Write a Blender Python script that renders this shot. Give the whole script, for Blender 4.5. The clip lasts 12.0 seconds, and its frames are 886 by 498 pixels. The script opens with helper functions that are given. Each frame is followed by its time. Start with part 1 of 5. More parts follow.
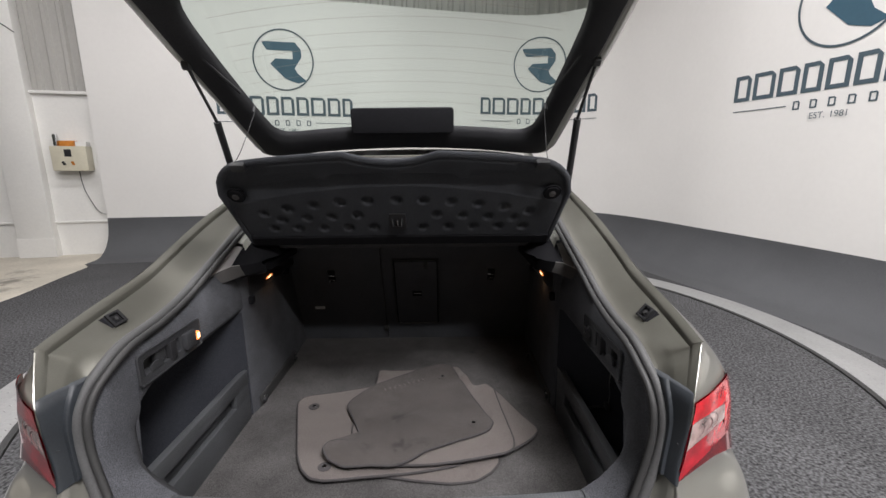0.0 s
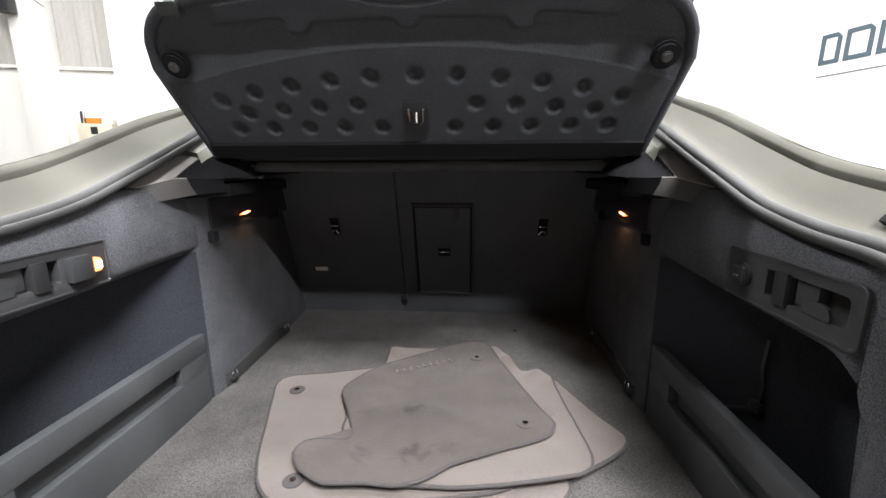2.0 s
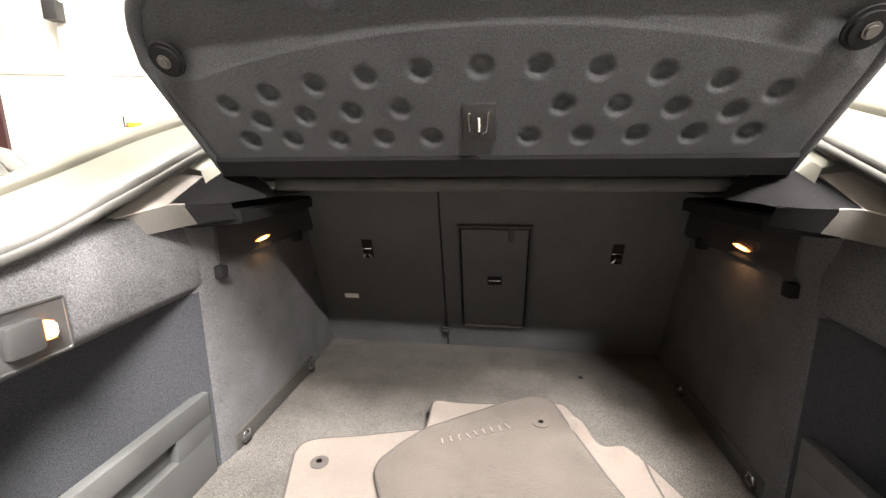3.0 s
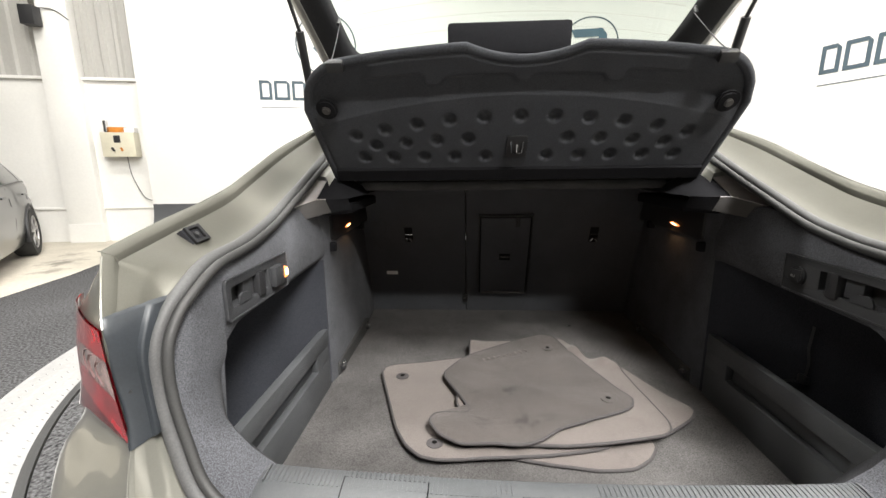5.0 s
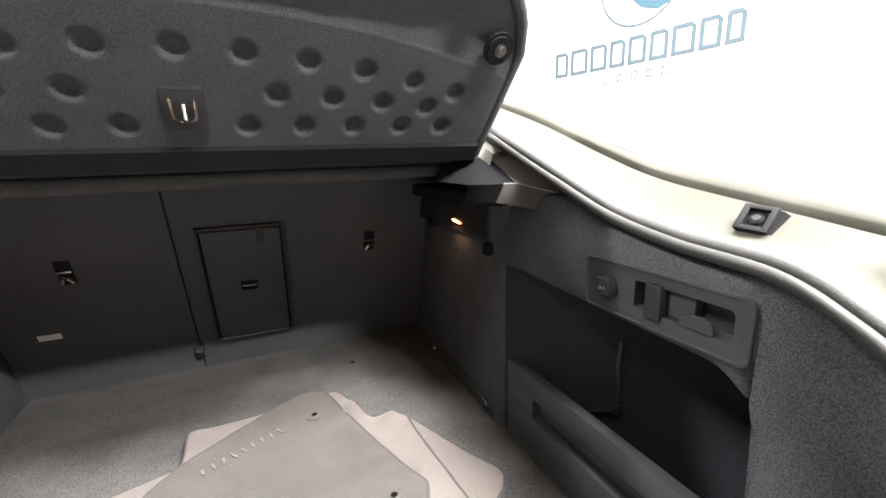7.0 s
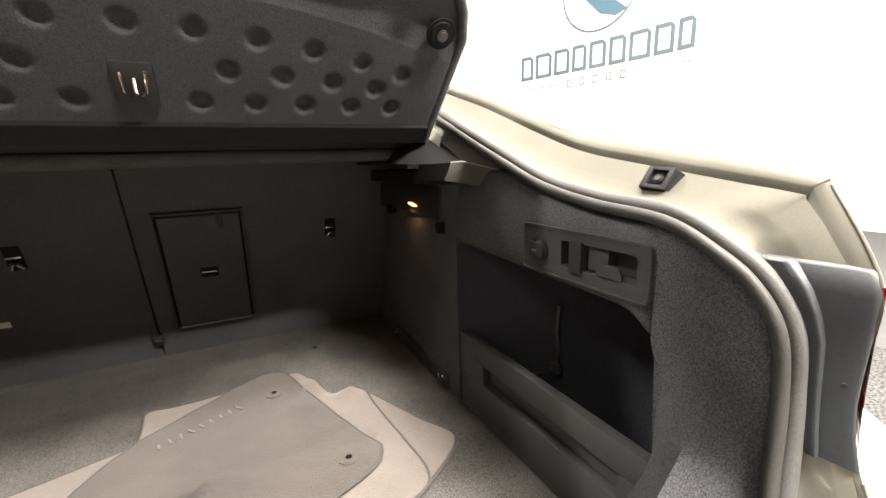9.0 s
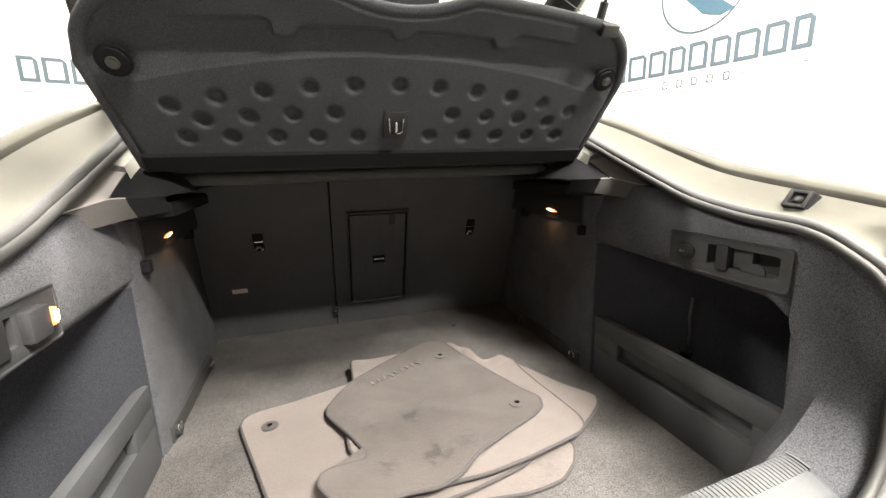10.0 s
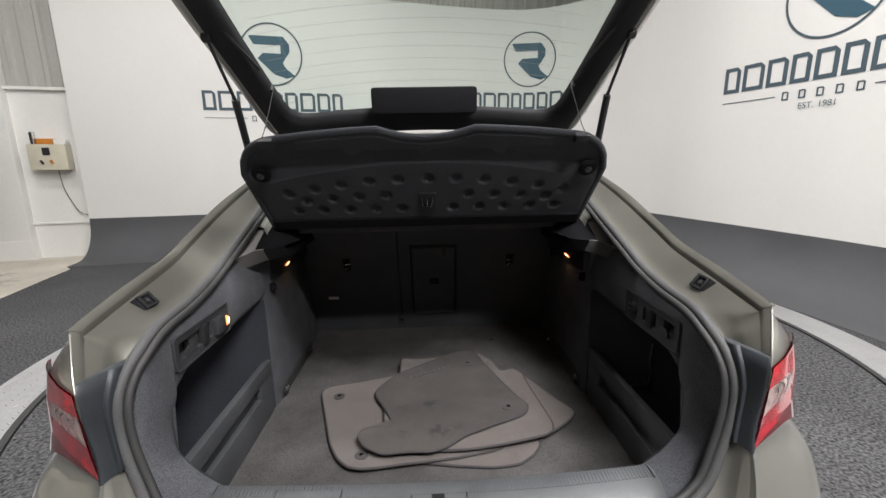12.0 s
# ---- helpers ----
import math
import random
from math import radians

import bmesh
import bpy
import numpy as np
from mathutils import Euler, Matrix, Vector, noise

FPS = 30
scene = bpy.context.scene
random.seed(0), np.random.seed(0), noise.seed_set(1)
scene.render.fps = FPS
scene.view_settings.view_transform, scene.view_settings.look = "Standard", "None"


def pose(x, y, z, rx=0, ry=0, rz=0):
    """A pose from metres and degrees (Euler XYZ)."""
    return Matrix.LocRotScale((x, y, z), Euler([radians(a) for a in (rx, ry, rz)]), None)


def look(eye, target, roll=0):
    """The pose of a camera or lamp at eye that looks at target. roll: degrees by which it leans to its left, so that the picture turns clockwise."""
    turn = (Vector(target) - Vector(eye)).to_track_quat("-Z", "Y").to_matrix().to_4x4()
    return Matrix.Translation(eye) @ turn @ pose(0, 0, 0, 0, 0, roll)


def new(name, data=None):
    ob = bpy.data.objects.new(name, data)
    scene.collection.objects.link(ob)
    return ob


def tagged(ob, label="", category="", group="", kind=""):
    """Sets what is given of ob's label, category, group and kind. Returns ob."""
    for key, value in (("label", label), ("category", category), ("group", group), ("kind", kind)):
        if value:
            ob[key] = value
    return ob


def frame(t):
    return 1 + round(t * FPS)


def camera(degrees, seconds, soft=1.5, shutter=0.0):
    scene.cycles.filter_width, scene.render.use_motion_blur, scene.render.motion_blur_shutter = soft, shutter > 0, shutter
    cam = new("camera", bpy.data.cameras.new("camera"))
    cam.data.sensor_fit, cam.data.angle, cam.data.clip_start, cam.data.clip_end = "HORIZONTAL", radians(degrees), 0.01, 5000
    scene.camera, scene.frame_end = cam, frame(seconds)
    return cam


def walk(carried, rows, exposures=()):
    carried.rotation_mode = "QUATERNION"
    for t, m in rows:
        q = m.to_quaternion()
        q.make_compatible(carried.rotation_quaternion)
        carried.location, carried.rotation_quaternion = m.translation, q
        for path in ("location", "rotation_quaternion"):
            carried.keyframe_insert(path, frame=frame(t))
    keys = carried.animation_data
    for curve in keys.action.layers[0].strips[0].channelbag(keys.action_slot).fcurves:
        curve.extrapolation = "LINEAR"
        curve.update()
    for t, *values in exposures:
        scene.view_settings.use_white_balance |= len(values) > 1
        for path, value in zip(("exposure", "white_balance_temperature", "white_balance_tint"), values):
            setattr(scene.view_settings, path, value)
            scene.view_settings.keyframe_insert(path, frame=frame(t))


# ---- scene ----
cam = camera(94.1, 12.0)
# seconds, eye, a point two metres ahead, roll
PATH = [
    (0, (0.139, -0.62, 1.424), (0.144, 1.338, 1.013), -0.6),
    (0.5, (0.018, -0.651, 1.343), (0.005, 1.305, 0.928), -0.6),
    (0.8, (0.002, -0.637, 1.292), (-0.047, 1.318, 0.871), -0.7),
    (1, (0.015, -0.6, 1.265), (-0.043, 1.356, 0.85), -0.7),
    (1.5, (0.113, -0.393, 1.191), (0.025, 1.561, 0.771), -0.7),
    (2, (0.116, -0.225, 1.147), (-0.018, 1.727, 0.732), -0.3),
    (2.5, (0.092, -0.059, 1.16), (-0.137, 1.884, 0.743), -0.7),
    (2.8, (0.058, -0.004, 1.173), (-0.202, 1.934, 0.756), -0.6),
    (3, (0.037, 0.004, 1.181), (-0.238, 1.942, 0.769), -0.4),
    (3.2, (0.022, -0.002, 1.195), (-0.275, 1.93, 0.775), -0.3),
    (4.8, (-0.083, -0.401, 1.216), (-0.289, 1.546, 0.811), -0.6),
    (5, (-0.125, -0.422, 1.203), (-0.246, 1.532, 0.796), -0.7),
    (5.5, (-0.189, -0.437, 1.186), (-0.049, 1.514, 0.77), -1.1),
    (6, (-0.116, -0.353, 1.161), (0.286, 1.559, 0.733), -1.3),
    (6.5, (0.012, -0.181, 1.169), (0.625, 1.671, 0.728), -1.7),
    (7, (0.091, -0.024, 1.167), (0.851, 1.773, 0.728), -1.7),
    (7.5, (0.162, 0.081, 1.141), (1.029, 1.831, 0.709), -1.8),
    (7.7, (0.17, 0.088, 1.13), (1.065, 1.825, 0.703), -1.8),
    (9.3, (0.054, -0.14, 1.12), (0.91, 1.618, 0.701), -1.7),
    (9.5, (-0.001, -0.162, 1.133), (0.786, 1.628, 0.711), -1.7),
    (10, (-0.179, -0.225, 1.164), (0.396, 1.645, 0.749), -1.4),
    (10.5, (-0.22, -0.376, 1.151), (0.138, 1.549, 0.743), -1.2),
    (11, (-0.133, -0.511, 1.162), (0.055, 1.438, 0.757), -1.1),
    (11.5, (-0.033, -0.611, 1.208), (0.064, 1.344, 0.802), -1.1),
    (11.6, (-0.022, -0.614, 1.213), (0.063, 1.343, 0.809), -1.1),
    (12, (-0.005, -0.593, 1.361), (0.071, 1.362, 0.946), -1.2),
]
# seconds, stops, white balance
STOPS = [(0, -0.45, 6650, 14), (0.8, -0.45, 6650, 14), (1.0, -0.36, 6600, 13), (1.5, 0.14, 6550, 12), (2.0, 0.85, 6600, 11), (2.5, 1.75, 7200, 12), (3.2, 2.25, 7700, 12), (4.8, 0.70, 7100, 10),
         (5.5, 0.64, 6650, 10), (6.0, 0.95, 6600, 10), (6.5, 1.4, 6750, 11), (7.0, 1.90, 6900, 11), (7.7, 1.95, 7100, 11), (9.3, 1.5, 7800, 12), (10.0, 1.5, 7500, 11), (10.5, 1.05, 7300, 10), (11.0, 0.52, 7000, 10), (11.5, 0.04, 6750, 11), (12, -0.33, 6700, 12)]
# the car stands a little out of level on the turntable; its own axes carry the rows
CAR_AXES = pose(0, 0, 0, 0, -0.6, 0)
walk(cam, [(t, CAR_AXES @ look(eye, target, roll)) for t, eye, target, roll in PATH], STOPS)

# ---- light: showroom ceiling lamps in a closed hall ----
world = bpy.data.worlds.new("hall")
scene.world = world
world.use_nodes = True
world.node_tree.nodes["Background"].inputs[0].default_value = (0.9, 0.95, 1.0, 1)
world.node_tree.nodes["Background"].inputs[1].default_value = 0.05
LAMP_WATTS = 100.0

# ---- building helpers ----
def part(name, bm, material, parent=None, label="", smooth=True, recalc=True):
    if recalc:
        bmesh.ops.recalc_face_normals(bm, faces=bm.faces)
    for f in bm.faces:
        f.smooth = smooth
    me = bpy.data.meshes.new(name)
    bm.to_mesh(me)
    bm.free()
    me.materials.append(material)
    if smooth:
        me.set_sharp_from_angle(angle=radians(38))
    ob = new(name, me)
    if parent is not None:
        ob.parent = parent
    if label:
        tagged(ob, label)
    return ob


def thing(name, label, category, group="", kind="", at=None):
    ob = new(name)
    ob.empty_display_size = 0.1
    if at is not None:
        ob.matrix_world = at
    return tagged(ob, label, category, group, kind)


def loft(rows, close_u=False, close_v=False, bm=None):
    """Faces over rows of points of equal length."""
    bm = bm or bmesh.new()
    vs = [[bm.verts.new(p) for p in row] for row in rows]
    n, m = len(vs), len(vs[0])
    for i in range(n if close_v else n - 1):
        for j in range(m if close_u else m - 1):
            q = [vs[i][j], vs[i][(j + 1) % m], vs[(i + 1) % n][(j + 1) % m], vs[(i + 1) % n][j]]
            bm.faces.new(q)
    return bm


def box(x0, x1, y0, y1, z0, z1, bevel=0.0, seg=2, bm=None):
    bm = bm or bmesh.new()
    made = bmesh.ops.create_cube(bm, size=1.0, matrix=Matrix.Translation(((x0 + x1) / 2, (y0 + y1) / 2, (z0 + z1) / 2)) @ Matrix.Diagonal((abs(x1 - x0), abs(y1 - y0), abs(z1 - z0), 1)))
    if bevel:
        es = list({e for v in made["verts"] for e in v.link_edges})
        bmesh.ops.bevel(bm, geom=es, offset=bevel, segments=seg, affect="EDGES", profile=0.6)
    return bm


def moved(bm, m):
    bmesh.ops.transform(bm, matrix=m, verts=bm.verts)
    return bm


def smooth_line(points, step=8, closed=False):
    """A Catmull-Rom line through the points."""
    pts = [Vector(p) for p in points]
    n = len(pts)
    out = []
    for i in range(n if closed else n - 1):
        a, b, c, d = (pts[(i - 1) % n], pts[i], pts[(i + 1) % n], pts[(i + 2) % n]) if closed else (pts[max(i - 1, 0)], pts[i], pts[i + 1], pts[min(i + 2, n - 1)])
        for k in range(step):
            t = k / step
            out.append(0.5 * ((2 * b) + (c - a) * t + (2 * a - 5 * b + 4 * c - d) * t * t + (3 * b - a - 3 * c + d) * t ** 3))
    if not closed:
        out.append(pts[-1])
    return out


def tube(path, radius, seg=10, closed=False, flat=1.0, caps=True, bm=None):
    """A round bar along a path; radius may be a list."""
    bm = bm or bmesh.new()
    path = [Vector(p) for p in path]
    n = len(path)
    rings, side = [], None
    for i, p in enumerate(path):
        t = (path[(i + 1) % n] - path[i - 1]) if closed else (path[min(i + 1, n - 1)] - path[max(i - 1, 0)])
        t.normalize()
        if side is None:
            side = t.orthogonal().normalized()
        side = (side - t * side.dot(t)).normalized()
        up = t.cross(side)
        r = radius[i] if isinstance(radius, (list, tuple)) else radius
        rings.append([p + side * (r * math.cos(2 * math.pi * k / seg)) + up * (r * flat * math.sin(2 * math.pi * k / seg)) for k in range(seg)])
    first = len(bm.verts)
    loft(rings, close_u=True, close_v=closed, bm=bm)
    if caps and not closed:
        bm.verts.ensure_lookup_table()
        bm.faces.new([bm.verts[first + k] for k in range(seg)][::-1])
        bm.faces.new([bm.verts[len(bm.verts) - seg + k] for k in range(seg)])
    return bm


def disc(centre, axis, radius, depth, seg=24, bevel=0.0, bm=None):
    bm = bm or bmesh.new()
    q = Vector(axis).to_track_quat("Z", "Y").to_matrix().to_4x4()
    made = bmesh.ops.create_cone(bm, cap_ends=True, segments=seg, radius1=radius, radius2=radius, depth=depth, matrix=Matrix.Translation(centre) @ q)
    if bevel:
        es = [e for e in {e for v in made["verts"] for e in v.link_edges} if len(e.link_faces) == 2 and any(len(f.verts) > 4 for f in e.link_faces)]
        bmesh.ops.bevel(bm, geom=es, offset=bevel, segments=2, affect="EDGES")
    return bm


def slab(outline, z0, z1, bevel=0.0, bm=None):
    """An upright prism over a flat outline of (x, y)."""
    bm = bm or bmesh.new()
    lo = [bm.verts.new((p[0], p[1], z0)) for p in outline]
    f = bm.faces.new(lo)
    ex = bmesh.ops.extrude_face_region(bm, geom=[f])
    vs = [g for g in ex["geom"] if isinstance(g, bmesh.types.BMVert)]
    bmesh.ops.translate(bm, vec=(0, 0, z1 - z0), verts=vs)
    if bevel:
        es = list({e for v in vs for e in v.link_edges if all(w in vs for w in e.verts)})
        bmesh.ops.bevel(bm, geom=es, offset=bevel, segments=2, affect="EDGES")
    return bm


def lerp(a, b, t):
    return a + (b - a) * t


def interp(x, xs, ys):
    return float(np.interp(x, xs, ys))


# ---- materials ----
def material(name, colour, rough=0.5, metal=0.0, grain=0.0, grain_size=200.0, stain=0.0, stain_size=3.0, bump=0.0, bump_size=300.0, coat=0.0, spec=0.5, sheen=0.0, random=0.0, detail=4.0):
    """A plain surface with fine grain, larger stains and fine relief."""
    m = bpy.data.materials.new(name)
    m.use_nodes = True
    nt = m.node_tree
    b = nt.nodes["Principled BSDF"]
    b.inputs["Roughness"].default_value = rough
    b.inputs["Metallic"].default_value = metal
    b.inputs["Specular IOR Level"].default_value = spec
    b.inputs["Coat Weight"].default_value = coat
    b.inputs["Coat Roughness"].default_value = 0.04
    b.inputs["Sheen Weight"].default_value = sheen
    b.inputs["Sheen Roughness"].default_value = 0.6
    co = nt.nodes.new("ShaderNodeTexCoord")
    rgb = nt.nodes.new("ShaderNodeRGB")
    rgb.outputs[0].default_value = (*colour, 1)
    out = rgb.outputs[0]

    def vary(src, size, amount, det):
        t = nt.nodes.new("ShaderNodeTexNoise")
        t.inputs["Scale"].default_value = size
        t.inputs["Detail"].default_value = det
        nt.links.new(co.outputs["Object"], t.inputs["Vector"])
        r = nt.nodes.new("ShaderNodeMapRange")
        r.inputs["From Min"].default_value, r.inputs["From Max"].default_value = 0.3, 0.7
        r.inputs["To Min"].default_value, r.inputs["To Max"].default_value = 1 - amount, 1 + amount
        nt.links.new(t.outputs["Fac"], r.inputs["Value"])
        v = nt.nodes.new("ShaderNodeVectorMath")
        v.operation = "SCALE"
        nt.links.new(src, v.inputs[0])
        nt.links.new(r.outputs[0], v.inputs["Scale"])
        return v.outputs[0]

    if stain:
        out = vary(out, stain_size, stain, 5.0)
    if grain:
        out = vary(out, grain_size, grain, 2.0)
    if random:
        info = nt.nodes.new("ShaderNodeObjectInfo")
        r = nt.nodes.new("ShaderNodeMapRange")
        r.inputs["To Min"].default_value, r.inputs["To Max"].default_value = 1 - random, 1 + random
        nt.links.new(info.outputs["Random"], r.inputs["Value"])
        v = nt.nodes.new("ShaderNodeVectorMath")
        v.operation = "SCALE"
        nt.links.new(out, v.inputs[0])
        nt.links.new(r.outputs[0], v.inputs["Scale"])
        out = v.outputs[0]
    nt.links.new(out, b.inputs["Base Color"])
    if bump:
        t = nt.nodes.new("ShaderNodeTexNoise")
        t.inputs["Scale"].default_value = bump_size
        t.inputs["Detail"].default_value = detail
        nt.links.new(co.outputs["Object"], t.inputs["Vector"])
        bp = nt.nodes.new("ShaderNodeBump")
        bp.inputs["Strength"].default_value = bump
        bp.inputs["Distance"].default_value = 0.002
        nt.links.new(t.outputs["Fac"], bp.inputs["Height"])
        nt.links.new(bp.outputs[0], b.inputs["Normal"])
    return m


def glowing(name, colour, strength):
    m = bpy.data.materials.new(name)
    m.use_nodes = True
    b = m.node_tree.nodes["Principled BSDF"]
    b.inputs["Base Color"].default_value = (*colour, 1)
    b.inputs["Emission Color"].default_value = (*colour, 1)
    b.inputs["Emission Strength"].default_value = strength
    return m


def pane_glass(name, tint, gloss=0.06):
    """Thin glass: tinted see-through with a faint mirror."""
    m = bpy.data.materials.new(name)
    m.use_nodes = True
    nt = m.node_tree
    nt.nodes.clear()
    o = nt.nodes.new("ShaderNodeOutputMaterial")
    t = nt.nodes.new("ShaderNodeBsdfTransparent")
    t.inputs[0].default_value = (*tint, 1)
    g = nt.nodes.new("ShaderNodeBsdfGlossy")
    g.inputs["Roughness"].default_value = 0.02
    mix = nt.nodes.new("ShaderNodeMixShader")
    mix.inputs[0].default_value = gloss
    nt.links.new(t.outputs[0], mix.inputs[1])
    nt.links.new(g.outputs[0], mix.inputs[2])
    nt.links.new(mix.outputs[0], o.inputs[0])
    return m


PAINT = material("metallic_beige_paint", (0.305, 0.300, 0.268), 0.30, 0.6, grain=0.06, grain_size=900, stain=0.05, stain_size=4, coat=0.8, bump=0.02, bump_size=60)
# body paint darkened to hold the shade of the opening channel
SHADED_PAINT = material("shaded_body_paint", (0.105, 0.102, 0.087), 0.52, 0.5, grain=0.08, grain_size=700, stain=0.1, stain_size=5, coat=0.0, spec=0.35, bump=0.03, bump_size=80)
CARPET = material("boot_carpet", (0.072, 0.074, 0.082), 0.95, grain=0.46, grain_size=520, stain=0.14, stain_size=14, bump=0.35, bump_size=700, spec=0.08, sheen=0.02)
FLOOR_CARPET = material("load_floor_carpet", (0.071, 0.068, 0.067), 0.95, grain=0.5, grain_size=420, stain=0.24, stain_size=8, bump=0.8, bump_size=800, spec=0.08, sheen=0.02)
SEAT_CARPET = material("seat_back_carpet", (0.088, 0.092, 0.103), 0.95, grain=0.5, grain_size=800, stain=0.1, stain_size=6, bump=0.6, bump_size=500, spec=0.08, sheen=0.02)
SHELF_FELT = material("shelf_felt", (0.056, 0.059, 0.067), 0.9, grain=0.3, grain_size=500, stain=0.1, stain_size=8, bump=0.5, bump_size=500, spec=0.12, sheen=0.03)
BLACK = material("black_plastic", (0.022, 0.022, 0.024), 0.45, grain=0.15, grain_size=300, stain=0.1, stain_size=10, bump=0.25, bump_size=700)
GREY_PLASTIC = material("grey_plastic", (0.055, 0.058, 0.062), 0.5, grain=0.1, grain_size=400, stain=0.12, stain_size=7, bump=0.25, bump_size=900)
SILL_PLASTIC = material("sill_plastic", (0.073, 0.077, 0.081), 0.42, grain=0.1, grain_size=400, stain=0.15, stain_size=9, bump=0.25, bump_size=900)
JAMB_PLASTIC = material("lamp_side_plastic", (0.021, 0.025, 0.030), 0.5, grain=0.1, grain_size=300, stain=0.2, stain_size=12, bump=0.1, bump_size=200)
RUBBER = material("seal_rubber", (0.062, 0.062, 0.063), 0.62, grain=0.15, grain_size=400, stain=0.15, stain_size=9, bump=0.2, bump_size=500)
RUBBER_DARK = material("dark_rubber", (0.03, 0.03, 0.03), 0.6, grain=0.15, grain_size=400, bump=0.2, bump_size=500)
GATE_TRIM = material("gate_trim_plastic", (0.030, 0.030, 0.033), 0.6, grain=0.15, grain_size=300, stain=0.1, stain_size=10, bump=0.3, bump_size=700, spec=0.3)
CHROME = material("bright_metal", (0.75, 0.75, 0.75), 0.18, 1.0, grain=0.05, grain_size=80)
DEEP_BLACK = material("deep_black_felt", (0.016, 0.016, 0.018), 0.95, grain=0.3, grain_size=500, bump=0.4, bump_size=500, spec=0.05)
# boot carpet darkened to stand for the shadow inside the side pockets
POCKET_SHADE = material("shaded_pocket_carpet", (0.034, 0.036, 0.043), 0.95, grain=0.4, grain_size=620, bump=0.5, bump_size=600, spec=0.05)
BUFFER_RUBBER = material("buffer_rubber", (0.013, 0.013, 0.014), 0.6, grain=0.2, grain_size=400, bump=0.2, bump_size=500, spec=0.25)
CONCRETE = material("pale_concrete", (0.50, 0.46, 0.39), 0.7, grain=0.08, grain_size=40, stain=0.16, stain_size=1.3, bump=0.15, bump_size=60)
STUDIO_CARPET = material("dark_grey_carpet", (0.068, 0.068, 0.070), 0.95, grain=0.75, grain_size=70, stain=0.15, stain_size=1.2, bump=0.8, bump_size=150, spec=0.1)
PLATE = material("silver_plate", (0.36, 0.36, 0.357), 0.48, 0.35, grain=0.06, grain_size=60, stain=0.1, stain_size=2, bump=0.05, bump_size=50)
WHITE_WALL = material("white_studio_wall", (0.72, 0.705, 0.68), 0.55, grain=0.01, grain_size=20, stain=0.025, stain_size=0.8, bump=0.05, bump_size=14)
COVE_GREY = material("grey_cove_paint", (0.075, 0.077, 0.082), 0.75, grain=0.12, grain_size=150, stain=0.1, stain_size=1.5, bump=0.3, bump_size=200)
PLASTER = material("white_plaster", (0.76, 0.75, 0.72), 0.7, grain=0.02, grain_size=30, stain=0.05, stain_size=0.9, bump=0.12, bump_size=30)
CLADDING = material("grey_cladding", (0.42, 0.41, 0.385), 0.55, grain=0.03, grain_size=30, stain=0.06, stain_size=0.7)
# for walls out of view; dark so that little light bounces into the boot
UNSEEN_WALL = material("unseen_wall_grey", (0.16, 0.16, 0.155), 0.6, grain=0.03, grain_size=30, stain=0.06, stain_size=0.7)
CEILING = material("ceiling_panel", (0.62, 0.62, 0.6), 0.8, grain=0.03, grain_size=20, stain=0.06, stain_size=0.5)
LOGO_BLUE = material("logo_slate_blue", (0.030, 0.085, 0.125), 0.5, grain=0.03, grain_size=30, stain=0.06, stain_size=2)
LOGO_DARK = material("logo_slate_grey", (0.055, 0.085, 0.105), 0.5, grain=0.03, grain_size=30, stain=0.06, stain_size=2)

# ---- the hall ----


def spots(m, places):
    """Dark stains at given places: x, y, z, reach, depth."""
    nt = m.node_tree
    b = nt.nodes["Principled BSDF"]
    co = nt.nodes.new("ShaderNodeTexCoord")
    wob = nt.nodes.new("ShaderNodeTexNoise")
    wob.inputs["Detail"].default_value = 6.0
    wob.inputs["Scale"].default_value = 2.2 / places[0][3]
    nt.links.new(co.outputs["Object"], wob.inputs["Vector"])
    for x, y, z, reach, depth in places:
        d = nt.nodes.new("ShaderNodeVectorMath")
        d.operation = "DISTANCE"
        d.inputs[1].default_value = (x, y, z)
        nt.links.new(co.outputs["Object"], d.inputs[0])
        w = nt.nodes.new("ShaderNodeMath")
        w.operation = "MULTIPLY_ADD"
        w.inputs[1].default_value = reach * 3.0
        nt.links.new(wob.outputs["Fac"], w.inputs[0])
        nt.links.new(d.outputs["Value"], w.inputs[2])
        r = nt.nodes.new("ShaderNodeMapRange")
        r.interpolation_type = "SMOOTHSTEP"
        r.inputs["From Min"].default_value, r.inputs["From Max"].default_value = reach * 1.4, reach * 2.5
        r.inputs["To Min"].default_value, r.inputs["To Max"].default_value = 1 - depth, 1.0
        nt.links.new(w.outputs[0], r.inputs["Value"])
        v = nt.nodes.new("ShaderNodeVectorMath")
        v.operation = "SCALE"
        nt.links.new(b.inputs["Base Color"].links[0].from_socket, v.inputs[0])
        nt.links.new(r.outputs[0], v.inputs["Scale"])
        nt.links.new(v.outputs[0], b.inputs["Base Color"])
    return m


spots(CONCRETE, [(-5.2, 4.3, -0.012, 0.28, 0.55), (-4.95, 3.9, -0.012, 0.22, 0.45), (-5.5, 4.75, -0.012, 0.2, 0.4)])
tagged(part("floor", box(-16, 14, -14, 12, -0.2, -0.012), CONCRETE), "pale stained concrete floor of a large hall", "floor", kind="structure")


def ring_mesh(cx, cy, r0, r1, z, h, seg=160):
    rows = []
    for k in range(seg):
        a = 2 * math.pi * k / seg
        c, s = math.cos(a), math.sin(a)
        rows.append([(cx + r0 * c, cy + r0 * s, z - h), (cx + r0 * c, cy + r0 * s, z), (cx + r1 * c, cy + r1 * s, z), (cx + r1 * c, cy + r1 * s, z - h)])
    return loft(rows, close_u=True, close_v=True)


